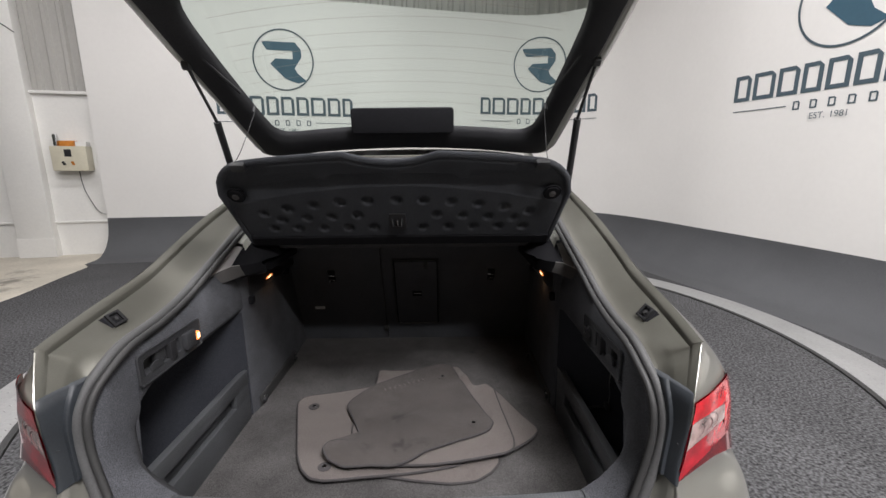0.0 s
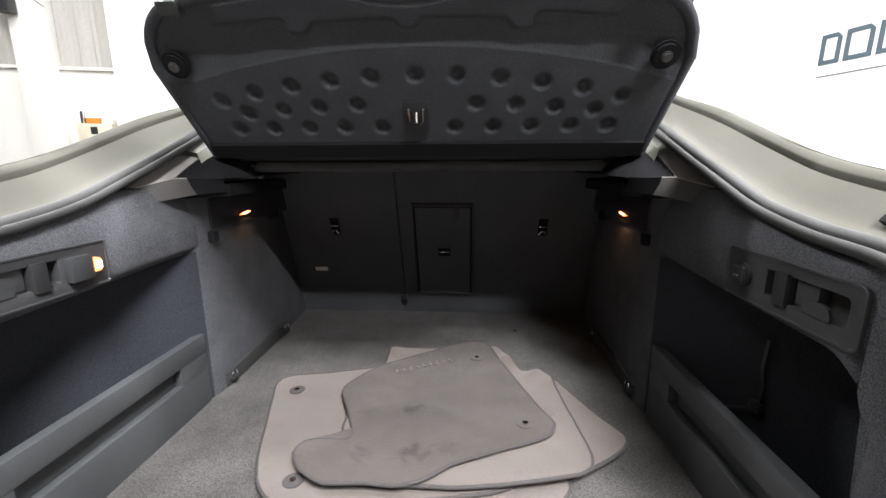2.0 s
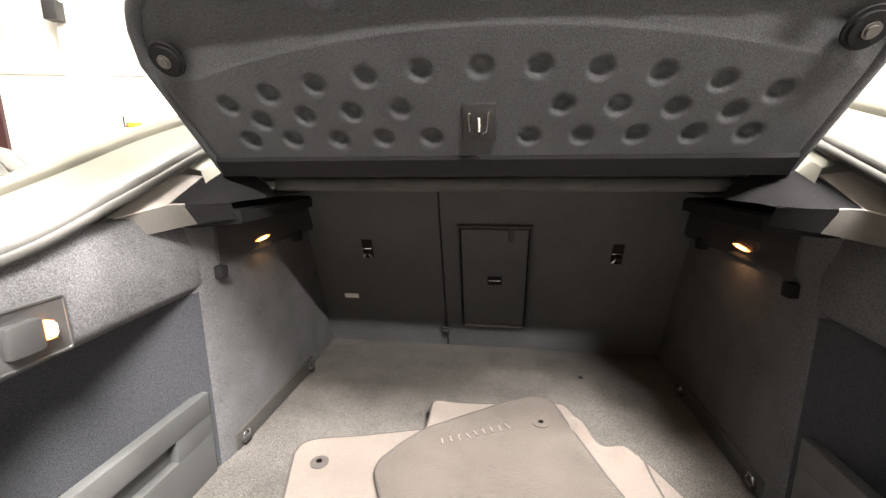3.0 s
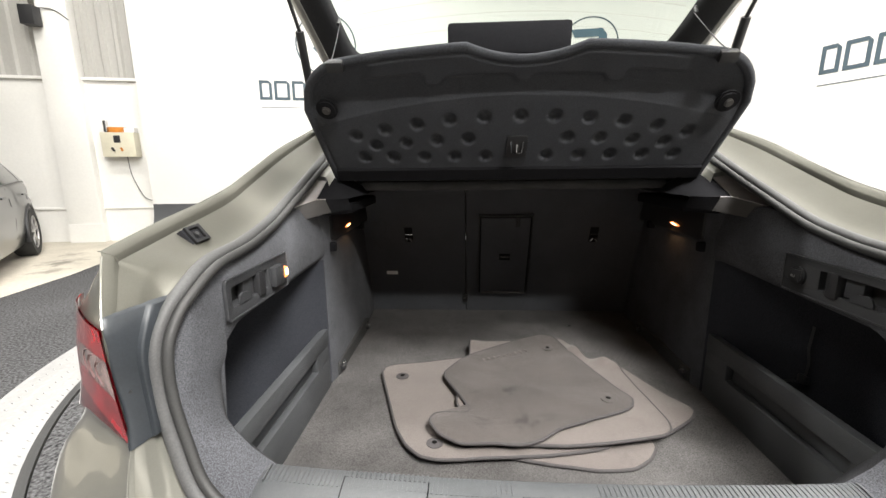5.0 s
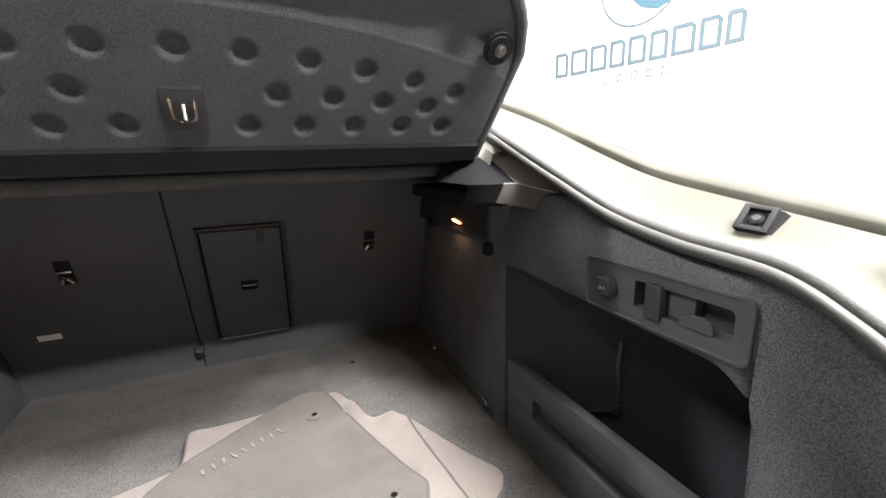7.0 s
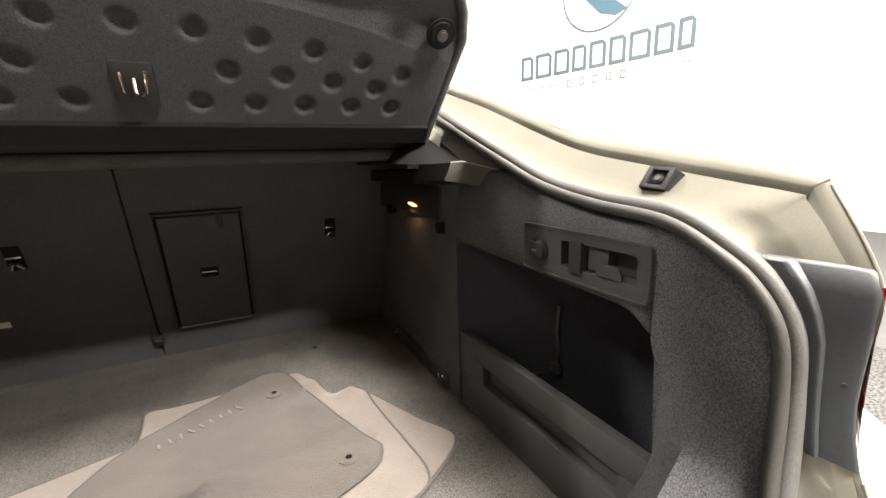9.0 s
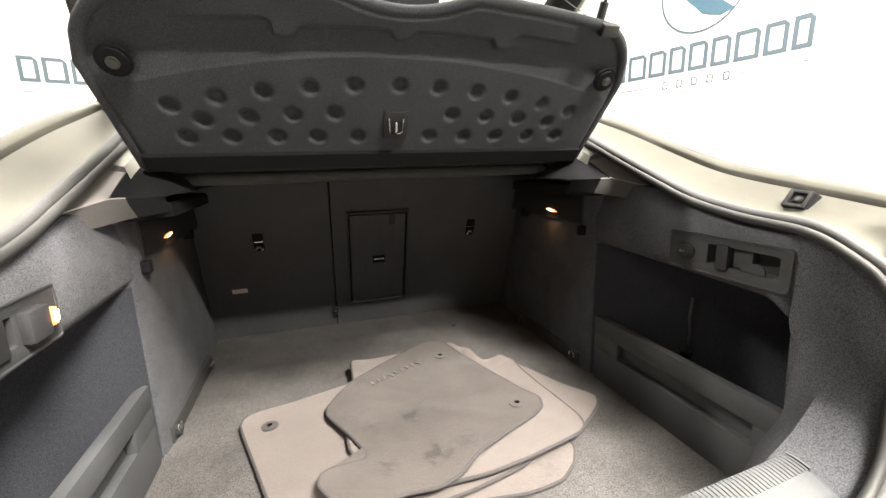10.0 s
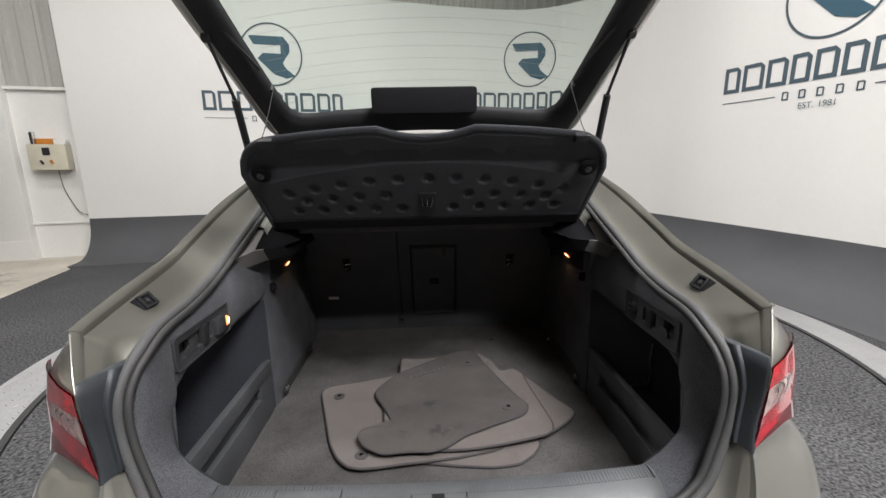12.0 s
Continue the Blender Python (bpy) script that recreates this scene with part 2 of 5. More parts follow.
# studio wall: a long back wall that bends round to the side
WALL_LINE = smooth_line([(-5.08, 5.80, 0), (-3.48, 6.10, 0), (-1.2, 6.58, 0), (0.5, 6.98, 0), (1.85, 7.10, 0), (2.80, 6.50, 0), (3.30, 5.62, 0), (3.58, 4.68, 0), (3.84, 3.75, 0), (4.06, 2.7, 0), (4.12, 1.2, 0), (3.95, -0.2, 0), (3.70, -1.1, 0)], 14)
COVE_TOP, WALL_TOP = 0.575, 3.90
STEPS = [0.0]
for a, b in zip(WALL_LINE, WALL_LINE[1:]):
    STEPS.append(STEPS[-1] + (b - a).length)


def on_wall(s, off=0.0, z=0.0):
    """The place at length s along the studio wall, off metres into the room."""
    i = max(0, min(len(STEPS) - 2, int(np.searchsorted(STEPS, s)) - 1))
    t = (s - STEPS[i]) / (STEPS[i + 1] - STEPS[i])
    p = WALL_LINE[i].lerp(WALL_LINE[i + 1], t)
    def tan(k):
        k = max(1, min(len(WALL_LINE) - 2, k))
        return (WALL_LINE[k + 1] - WALL_LINE[k - 1]).normalized()
    d = tan(i).lerp(tan(i + 1), t).normalized()
    n = Vector((d.y, -d.x, 0))
    return Vector((p.x + n.x * off, p.y + n.y * off, z)), d, n


def wall_length_at(x=None, y=None, late=False):
    best = min(range(len(WALL_LINE)), key=lambda i: abs(WALL_LINE[i].x - x) if x is not None else abs(WALL_LINE[i].y - y) + (0 if WALL_LINE[i].x > 2 else 9))
    return STEPS[best]


TOTAL = STEPS[-1]
cols = [TOTAL * k / 150 for k in range(151)]
studio = thing("wall_studio", "curved white photo studio wall with a dark grey cove at its foot", "wall", kind="structure")
rows = [[on_wall(s, off, z)[0] for off, z in ((-0.06, COVE_TOP), (0, COVE_TOP), (0, 1.2), (0, 2.4), (0, WALL_TOP), (-0.06, WALL_TOP))] for s in cols]
part("wall_face", loft(rows), WHITE_WALL, studio, "matt white painted wall")
cove = [(0.0, COVE_TOP)] + [(0.46 - 0.46 * math.cos(a), COVE_TOP - 0.02 - (COVE_TOP - 0.024) * math.sin(a)) for a in [math.pi / 2 * k / 10 for k in range(11)]] + [(0.7, 0.003)]
rows = [[on_wall(s, off + 0.003, z)[0] for off, z in cove] for s in cols]
part("cove", loft(rows), COVE_GREY, studio, "dark grey cove curving into the floor")

# carpet between turntable and cove
TC = (0.25, 2.6)
edge = [on_wall(s, 0.69)[0] for s in cols]
outline = [(p.x, p.y) for p in edge] + [(2.6, -2.7), (1.1, -4.0), (-1.0, -4.4), (-3.0, -3.0), (-3.9, -1.0), (-4.25, 1.8), (-4.50, 3.73), (-4.685, 4.47), (-4.80, 5.0)]
tagged(part("carpet", slab(outline, -0.01, 0.0), STUDIO_CARPET), "dark grey flecked studio floor carpet", "carpet", kind="structure")
table = thing("turntable", "round vehicle turntable with a silver plate ring and grey carpet", "turntable", kind="structure")
part("plate_ring", ring_mesh(*TC, 2.74, 3.05, 0.007, 0.012), PLATE, table, "silver chequer plate ring")
part("rim", ring_mesh(*TC, 2.70, 2.735, 0.022, 0.03), RUBBER_DARK, table, "dark raised rim")
part("disc", disc((*TC, 0.0), (0, 0, 1), 2.695, 0.024, 120), STUDIO_CARPET, table, "grey flecked carpet disc")
# raised dashes of the chequer plate
bm = bmesh.new()
for i in range(0, 300):
    for j in range(6):
        a = 2 * math.pi * (i + 0.5 * (j % 2)) / 300
        if not (2.9 < a < 4.4 or a > 5.9 or a < 0.9):
            continue
        r = 2.765 + 0.051 * j
        m = Matrix.Translation((TC[0] + r * math.cos(a), TC[1] + r * math.sin(a), 0.0085)) @ Matrix.Rotation(a + (0.8 if j % 2 else -0.8), 4, "Z")
        q = [(-0.017, 0, 0), (0, -0.005, 0), (0.017, 0, 0), (0, 0.005, 0), (0, 0, 0.003)]
        vs = [bm.verts.new(m @ Vector(p)) for p in q]
        for k in range(4):
            bm.faces.new((vs[k], vs[(k + 1) % 4], vs[4]))
tagged(part("tread", bm, PLATE, table, "raised tread marks"), kind="stuff")


# hall walls
hall = thing("wall_north", "white plaster hall wall with grey metal cladding above", "wall", kind="structure")
AT = pose(-5.9, 5.76, 0, 0, 0, 12.4)
part("lower_wall", moved(box(-8, 14, 0.0, 0.2, -0.05, 2.42), AT), PLASTER, hall)
part("ledge", moved(box(-8, 14, -0.05, 0.0, 2.41, 2.455, 0.008), AT), PLASTER, hall)
part("skirting_ledge", moved(box(-8, 14, -0.025, 0.0, 0.50, 0.53, 0.006), AT), PLASTER, hall)
rows = []
n = 0
x = -8.0
prof = [(0, 0), (0.10, 0), (0.125, 0.035), (0.175, 0.035), (0.2, 0)]
while x < 14:
    for dx, dy in prof[:-1]:
        rows.append([(x + dx, 0.06 - dy, 2.455), (x + dx, 0.06 - dy, 6.5)])
    x += 0.2
part("cladding", moved(loft(rows), AT), CLADDING, hall, "grey corrugated metal cladding", smooth=False)
col = thing("column", "white plastered column standing proud of the hall wall", "column", kind="structure")
part("shaft", moved(box(-0.43, 0.04, -0.12, 0.05, -0.02, 6.4, 0.012), AT), PLASTER, col)
part("foot", moved(slab([(-0.44, -0.13), (0.05, -0.13), (0.05, 0), (-0.44, 0)], -0.01, 0.30, 0.02), AT), PLASTER, col)
# unseen walls added to close the hall, dark to hold back bounced light
for name, b in (("wall_west", (-14.2, -14, -13, 6)), ("wall_east", (12, 12.2, -13, 12)), ("wall_south", (-14, 12, -12.2, -12))):
    tagged(part(name, box(b[0], b[1], b[2], b[3], -0.05, 6.5), UNSEEN_WALL), "unseen closing wall, dark grey to limit bounced light", "wall", kind="structure")
tagged(part("ceiling", box(-14.2, 12.2, -12.2, 9.5, 6.5, 6.6), CEILING), "pale panelled hall ceiling", "ceiling", kind="structure")

# ceiling lamps
GLOW = glowing("lamp_diffuser", (0.97, 0.985, 1.0), 6.0)
first = None
for x, y, share in [(-4.6, 3.4, 0.8), (-1.4, 4.2, 0.7), (2.0, 3.4, 0.6), (-3.0, 1.6, 1.5), (-0.2, 0.9, 0.6), (2.2, 0.7, 1.5), (-3.2, -2.0, 0.15), (1.2, -1.9, 2.4), (1.9, -2.2, 3.4), (1.7, -3.5, 2.8)]:
    lamp = thing("ceiling_lamp", "long white suspended ceiling lamp with a lit diffuser", "lamp", "ceiling lamps", at=pose(x, y, 5.2))
    part("housing", box(-0.8, 0.8, -0.16, 0.16, 0.02, 0.10, 0.01), CEILING, lamp)
    part("diffuser", box(-0.78, 0.78, -0.14, 0.14, 0.0, 0.018), GLOW, lamp, "lit diffuser")
    part("hanger", box(-0.01, 0.01, -0.01, 0.01, 0.10, 1.3), CHROME, lamp)
    li = bpy.data.lights.new("lamp_light", "AREA")
    li.shape, li.size, li.size_y, li.energy, li.color = "RECTANGLE", 1.5, 0.26, LAMP_WATTS * share, (0.97, 0.985, 1.0)
    lo = new("lamp_light", li)
    lo.parent = lamp
    lo.matrix_local = pose(0, 0, -0.02)


# wall logos: ring with a bold angular mark, a row of letter bars, a fine line
def wall_piece(bm, quads, s0, z0, off=0.006):
    """Flat polygons (u along the wall, v up) bent onto the wall, with a little thickness."""
    for poly in quads:
        lo = [bm.verts.new(on_wall(s0 + u, off, z0 + v)[0]) for u, v in poly]
        f = bm.faces.new(lo)
        r = bmesh.ops.extrude_face_region(bm, geom=[f])
        for g in r["geom"]:
            if isinstance(g, bmesh.types.BMVert):
                d = on_wall(s0, 0)[2]
                g.co -= d * 0.004
    return bm


def bar(u, w, v0, v1, cut=0.0):
    return [(u, v0), (u + w, v0), (u + w, v1 - cut), (u + w - cut, v1), (u, v1)]


def logo(s0, z_base=2.215):
    """s0: the middle of the row of letters."""
    at, d, n = on_wall(s0, 0.0, z_base)
    lg = thing("wall_logo", "dark slate blue wall logo with ring mark and letter bars", "wall sign", "studio wall logos")
    # ring
    bm = bmesh.new()
    rr, th, cz = 0.455, 0.022, 0.83
    rows = []
    for k in range(97):
        a = 2 * math.pi * k / 96
        rows.append([on_wall(s0 + r * math.cos(a), 0.008, z_base + cz + r * math.sin(a))[0] for r in (rr - th, rr)])
    part("ring", loft(rows), LOGO_DARK, lg, smooth=False)
    # angular mark
    mark = [[(-0.30, 0.24), (-0.24, 0.14), (0.14, 0.14), (0.14, 0.235), (0.11, 0.265), (-0.30, 0.265)],
            [(0.14, 0.235), (0.14, 0.02), (0.27, 0.05), (0.27, 0.16), (0.19, 0.265), (0.11, 0.265)],
            [(-0.20, -0.06), (-0.12, 0.02), (0.14, 0.02), (0.27, 0.05), (0.16, -0.11), (-0.02, -0.11)],
            [(-0.20, -0.06), (-0.02, -0.11), (0.16, -0.11), (0.20, -0.19), (0.33, -0.30), (0.20, -0.34), (0.02, -0.28)]]
    part("mark", wall_piece(bmesh.new(), mark, s0, z_base + cz), LOGO_BLUE, lg, smooth=False)
    # nine plain frames, one for each letter
    u, t, h = -1.035, 0.042, 0.285

    def slot(u, w, v0, v1, t):
        """A plain upright frame with its upper corner cut."""
        c = 0.16 * (v1 - v0)
        return [[(u, v0), (u + t, v0), (u + t, v1), (u, v1)], [(u + w - t, v0), (u + w, v0), (u + w, v1 - c), (u + w - t, v1 - c)],
                [(u + t, v1 - t), (u + w - t, v1 - t), (u + w - t, v1 - c), (u + w, v1 - c), (u + w - c, v1), (u + t, v1)], [(u + t, v0), (u + w - t, v0), (u + w - t, v0 + t), (u + t, v0 + t)]]

    for ww in (0.186, 0.232, 0.209, 0.186, 0.200, 0.190, 0.228, 0.200, 0.163):
        part("letter_bar", wall_piece(bmesh.new(), slot(u, ww, 0.0, h, t), s0, z_base), LOGO_DARK, lg, smooth=False)
        u += ww + 0.034
    # fine line and five small bars
    part("line", wall_piece(bmesh.new(), [bar(-1.03, 0.60, -0.115, -0.107)], s0, z_base), LOGO_DARK, lg, smooth=False)
    part("line", wall_piece(bmesh.new(), [bar(0.43, 0.60, -0.115, -0.107)], s0, z_base), LOGO_DARK, lg, smooth=False)
    for k in range(5):
        part("small_bar", wall_piece(bmesh.new(), slot(-0.36 + 0.163 * k, 0.064, -0.158, -0.072, 0.013), s0, z_base), LOGO_DARK, lg, smooth=False)
    # the year line
    for body, u in (("EST.", -0.105), ("1981", 0.085)):
        cu = bpy.data.curves.new("year", "FONT")
        cu.body, cu.size, cu.align_x = body, 0.084, "CENTER"
        tmp = bpy.data.objects.new("year", cu)
        me = bpy.data.meshes.new_from_object(tmp)
        bpy.data.objects.remove(tmp)
        for v in me.vertices:
            v.co = on_wall(s0 + u + v.co.x, 0.020, z_base - 0.262 + v.co.y)[0]
        me.materials.append(LOGO_DARK)
        ob = new("year_word", me)
        ob.parent = lg
    return lg


S1 = wall_length_at(x=-2.28)
logo(S1, 2.165)
logo(wall_length_at(x=1.83), 2.265)
logo(wall_length_at(y=3.57), 2.12)

# control box on the hall wall
BOX_PAINT = material("cream_box_paint", (0.62, 0.58, 0.46), 0.45, grain=0.03, grain_size=60, stain=0.08, stain_size=5)
ORANGE = material("orange_card", (0.55, 0.20, 0.03), 0.6, stain=0.2, stain_size=15)
BOX_AT = AT @ Matrix.Translation((0.07, 0, 0.04))
cb = thing("control_box", "cream metal control box on the wall with small parts on top", "control box")
part("case", moved(box(0.16, 0.62, -0.17, 0.0, 1.26, 1.62, 0.012), BOX_AT), BOX_PAINT, cb)
part("meter", moved(box(0.34, 0.43, -0.178, -0.168, 1.47, 1.575, 0.004), BOX_AT), BLACK, cb, "dark meter window")
for x, z in ((0.31, 1.385), (0.325, 1.36), (0.43, 1.385), (0.44, 1.36)):
    part("push_button", moved(disc((x, -0.176, z), (0, 1, 0), 0.016, 0.02, 16), BOX_AT), BLACK if x < 0.4 else ORANGE, cb)
part("carton", moved(box(0.28, 0.47, -0.15, -0.03, 1.622, 1.70, 0.004), BOX_AT), ORANGE, cb, "orange carton")
part("paper_packet", moved(box(0.48, 0.62, -0.14, -0.03, 1.622, 1.69, 0.004), BOX_AT), PLASTER, cb, "white paper packet")
part("can", moved(disc((0.215, -0.09, 1.71), (0, 0, 1), 0.035, 0.17, 20, 0.008), BOX_AT), CHROME, cb, "tall dull metal can")
part("cable", tube([BOX_AT @ Vector(v) for v in smooth_line([(0.43, -0.05, 1.26), (0.44, -0.03, 1.0), (0.50, -0.02, 0.80), (0.58, -0.03, 0.64), (0.68, -0.02, 0.585), (0.85, -0.02, 0.58)], 5)], 0.005, 8), BLACK, cb, "black cable")
# loudspeaker on the column
sp = thing("loudspeaker", "small black loudspeaker on a wall bracket", "loudspeaker")
part("cabinet", moved(box(-0.45, -0.27, -0.30, -0.14, 3.08, 3.33, 0.012), AT), BLACK, sp)
part("bracket", moved(box(-0.40, -0.32, -0.16, -0.118, 3.32, 3.46, 0.004), AT), CHROME, sp)
part("wire", tube([AT @ Vector(v) for v in smooth_line([(-0.30, -0.16, 3.33), (-0.12, -0.13, 3.32), (0.05, -0.125, 3.20)], 5)], 0.006, 6), BLACK, sp)

# doorway in the hall wall
MAROON = material("dark_maroon_paint", (0.040, 0.014, 0.016), 0.45, grain=0.05, grain_size=60, stain=0.15, stain_size=4, bump=0.1, bump_size=80)
dr = thing("door_1", "white hall door in a dark maroon wooden frame", "door", kind="structure")
part("door_frame", moved(box(-1.68, -1.45, -0.06, 0.0, -0.01, 2.15, 0.008), AT), MAROON, dr, "dark maroon door frame")
part("door_frame", moved(box(-2.75, -2.52, -0.06, 0.0, -0.01, 2.15, 0.008), AT), MAROON, dr)
part("door_head", moved(box(-2.52, -1.68, -0.06, 0.0, 1.86, 2.15, 0.008), AT), MAROON, dr)
leaf = part("door_leaf", moved(box(-2.52, -1.68, -0.03, 0.0, 0.0, 1.86, 0.003), AT), PLASTER, dr, "plain white door leaf")
part("door_handle", tube([AT @ Vector(v) for v in ((-1.76, -0.03, 1.50), (-1.76, -0.075, 1.50), (-1.88, -0.08, 1.50))], 0.011, 8), CHROME, leaf)

# ---- the car: open tail with its load bay ----
car = thing("car", "champagne beige hatchback car with open tailgate and boot", "car", at=CAR_AXES)


def mir(p, s):
    return (p[0] * s, p[1], p[2])


# outer line of the rubber seal, from the middle of the sill to the middle of the roof (one half)
SEAL = smooth_line([(0, 0.012, 0.700), (0.30, 0.020, 0.702), (0.43, 0.030, 0.713), (0.50, 0.046, 0.752), (0.535, 0.062, 0.82), (0.556, 0.073, 0.895), (0.560, 0.083, 0.955), (0.558, 0.106, 0.995), (0.553, 0.138, 1.022),
                    (0.549, 0.20, 1.051), (0.552, 0.31, 1.061), (0.556, 0.42, 1.081), (0.556, 0.52, 1.116), (0.55, 0.65, 1.168), (0.54, 0.85, 1.255), (0.52, 1.08, 1.355), (0.46, 1.20, 1.415), (0.30, 1.235, 1.437), (0, 1.24, 1.44)], 8)
# edge of the outer skin round the opening
RIM = smooth_line([(0, -0.085, 0.58), (0.30, -0.08, 0.58), (0.45, -0.065, 0.60), (0.53, -0.035, 0.67), (0.553, -0.005, 0.78), (0.562, 0.028, 0.867), (0.578, 0.036, 0.93), (0.581, 0.035, 1.004), (0.6205, 0.094, 1.085),
                   (0.6255, 0.104, 1.0925), (0.64, 0.24, 1.116), (0.65, 0.42, 1.146), (0.655, 0.55, 1.185), (0.645, 0.72, 1.25), (0.63, 0.9, 1.305), (0.60, 1.1, 1.375), (0.53, 1.24, 1.435), (0.33, 1.27, 1.455), (0, 1.275, 1.458)], 8)
both = lambda line: [mir(p, -1) for p in reversed(line[1:])] + [tuple(p) for p in line]
full_seal = [Vector(p) for p in both(SEAL)]
full_seal = full_seal[:-1]


def inward(path, dist, lift=0.0):
    out = []
    n = len(path)
    for i, p in enumerate(path):
        t = (path[(i + 1) % n] - path[i - 1]).normalized()
        d = Vector((-p.x, 0.0, (0.93 + 0.35 * max(0, p.y - 0.1)) - p.z))
        d = (d - t * d.dot(t)).normalized()
        o = Vector((0, -1, 0.35)) if p.y < 0.15 else Vector((0, -0.4, 0.9))
        o = (o - t * o.dot(t)).normalized()
        out.append(p + d * dist + o * lift)
    return out


part("seal", tube(inward(full_seal, 0.005, 0.003), 0.0098, 12, closed=True), RUBBER, car, "grey rubber opening seal")
part("seal_lip", tube(inward(full_seal, 0.0205, -0.002), 0.0074, 12, closed=True), RUBBER_DARK, car, "dark inner lip of the seal")

# body-paint channel between seal and skin edge, its shade put into the colour
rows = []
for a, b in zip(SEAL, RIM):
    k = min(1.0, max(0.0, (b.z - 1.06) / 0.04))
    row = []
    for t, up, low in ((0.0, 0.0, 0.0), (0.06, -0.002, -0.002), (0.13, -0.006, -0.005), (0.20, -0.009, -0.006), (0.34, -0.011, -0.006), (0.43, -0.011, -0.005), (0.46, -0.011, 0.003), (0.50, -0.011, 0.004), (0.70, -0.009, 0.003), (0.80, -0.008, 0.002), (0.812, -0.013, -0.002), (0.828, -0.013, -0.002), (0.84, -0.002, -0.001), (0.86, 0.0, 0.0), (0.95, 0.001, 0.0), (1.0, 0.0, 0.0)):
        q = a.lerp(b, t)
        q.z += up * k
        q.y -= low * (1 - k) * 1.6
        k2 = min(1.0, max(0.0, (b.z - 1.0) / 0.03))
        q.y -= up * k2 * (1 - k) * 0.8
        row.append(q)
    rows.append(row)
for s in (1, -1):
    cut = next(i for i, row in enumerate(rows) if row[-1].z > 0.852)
    part("channel", loft([[mir(p, s) for p in row] for row in rows[cut:]]), SHADED_PAINT, car, "opening channel in body paint, darkened for its shade")
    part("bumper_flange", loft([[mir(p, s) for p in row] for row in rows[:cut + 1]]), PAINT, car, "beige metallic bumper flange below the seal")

# outer skin of the rear corner, rows from top to bottom
SKIN = [
    [(0.624, 0.10, 1.091), (0.632, 0.16, 1.102), (0.64, 0.24, 1.116), (0.646, 0.34, 1.132), (0.652, 0.50, 1.168), (0.63, 0.90, 1.305), (0.55, 1.22, 1.43)],
    [(0.611, 0.08, 1.070), (0.652, 0.132, 1.068), (0.682, 0.22, 1.072), (0.69, 0.34, 1.076), (0.705, 0.50, 1.11), (0.70, 0.90, 1.18), (0.68, 1.4, 1.22)],
    [(0.597, 0.058, 1.044), (0.651, 0.102, 1.041), (0.700, 0.18, 1.038), (0.725, 0.30, 1.04), (0.735, 0.50, 1.04), (0.745, 0.90, 1.05), (0.75, 1.4, 1.06)],
    [(0.582, 0.036, 1.004), (0.640, 0.074, 1.002), (0.712, 0.145, 1.0), (0.748, 0.26, 0.99), (0.765, 0.50, 0.98), (0.78, 0.90, 0.98), (0.79, 1.4, 0.98)],
    [(0.579, 0.036, 0.95), (0.646, 0.076, 0.95), (0.724, 0.143, 0.95), (0.768, 0.26, 0.94), (0.785, 0.50, 0.93), (0.80, 0.90, 0.93), (0.81, 1.4, 0.93)],
    [(0.571, 0.033, 0.89), (0.651, 0.077, 0.89), (0.731, 0.144, 0.89), (0.782, 0.26, 0.88), (0.80, 0.50, 0.87), (0.81, 0.90, 0.87), (0.82, 1.4, 0.87)],
    [(0.557, 0.026, 0.845), (0.651, 0.070, 0.838), (0.736, 0.136, 0.825), (0.79, 0.26, 0.82), (0.81, 0.50, 0.81), (0.82, 0.90, 0.81), (0.83, 1.4, 0.81)],
    [(0.555, -0.002, 0.785), (0.653, 0.045, 0.78), (0.758, 0.105, 0.77), (0.803, 0.25, 0.76), (0.823, 0.50, 0.75), (0.83, 0.90, 0.75), (0.84, 1.4, 0.75)],
    [(0.540, -0.028, 0.69), (0.655, 0.005, 0.68), (0.768, 0.07, 0.67), (0.82, 0.23, 0.66), (0.835, 0.50, 0.65), (0.84, 0.90, 0.65), (0.85, 1.4, 0.65)],
    [(0.45, -0.068, 0.60), (0.660, -0.030, 0.58), (0.776, 0.05, 0.57), (0.825, 0.22, 0.56), (0.84, 0.50, 0.55), (0.85, 0.90, 0.55), (0.86, 1.4, 0.55)],
    [(0.30, -0.095, 0.50), (0.640, -0.050, 0.46), (0.77, 0.04, 0.44), (0.82, 0.22, 0.42), (0.84, 0.50, 0.40), (0.85, 0.90, 0.40), (0.86, 1.4, 0.40)],
    [(0.30, -0.06, 0.28), (0.60, -0.02, 0.26), (0.73, 0.07, 0.25), (0.78, 0.24, 0.24), (0.80, 0.50, 0.24), (0.81, 0.90, 0.24), (0.82, 1.4, 0.24)],
]


def refine(rows, n):
    rows = [smooth_line(r, n) for r in rows]
    cols_ = [smooth_line([r[j] for r in rows], n) for j in range(len(rows[0]))]
    return [[c[i] for c in cols_] for i in range(len(cols_[0]))]


fine = refine(SKIN, 4)
half_rim = [p for p in RIM if 0.583 < p.z < 1.092 and p.y < 0.11]
for row in fine:
    z = row[0].z
    if 0.60 < z < 1.091:
        row[0] = Vector((interp(z, [p.z for p in half_rim], [p.x for p in half_rim]), interp(z, [p.z for p in half_rim], [p.y for p in half_rim]), z))
for s in (1, -1):
    part("quarter_panel", loft([[mir(p, s) for p in row] for row in fine]), PAINT, car, "beige metallic quarter panel and bumper corner")
    # thin tube added along the skin edge round the opening to catch a highlight
    for lo, hi in ((0.0, 0.846), (1.003, 1.087)):
        part("flange_edge", tube([mir(p, s) for p in RIM if lo < p.z < hi and p.y < 0.11], 0.0015, 6), PAINT, car, "thin paint tube added along the skin edge for a highlight")
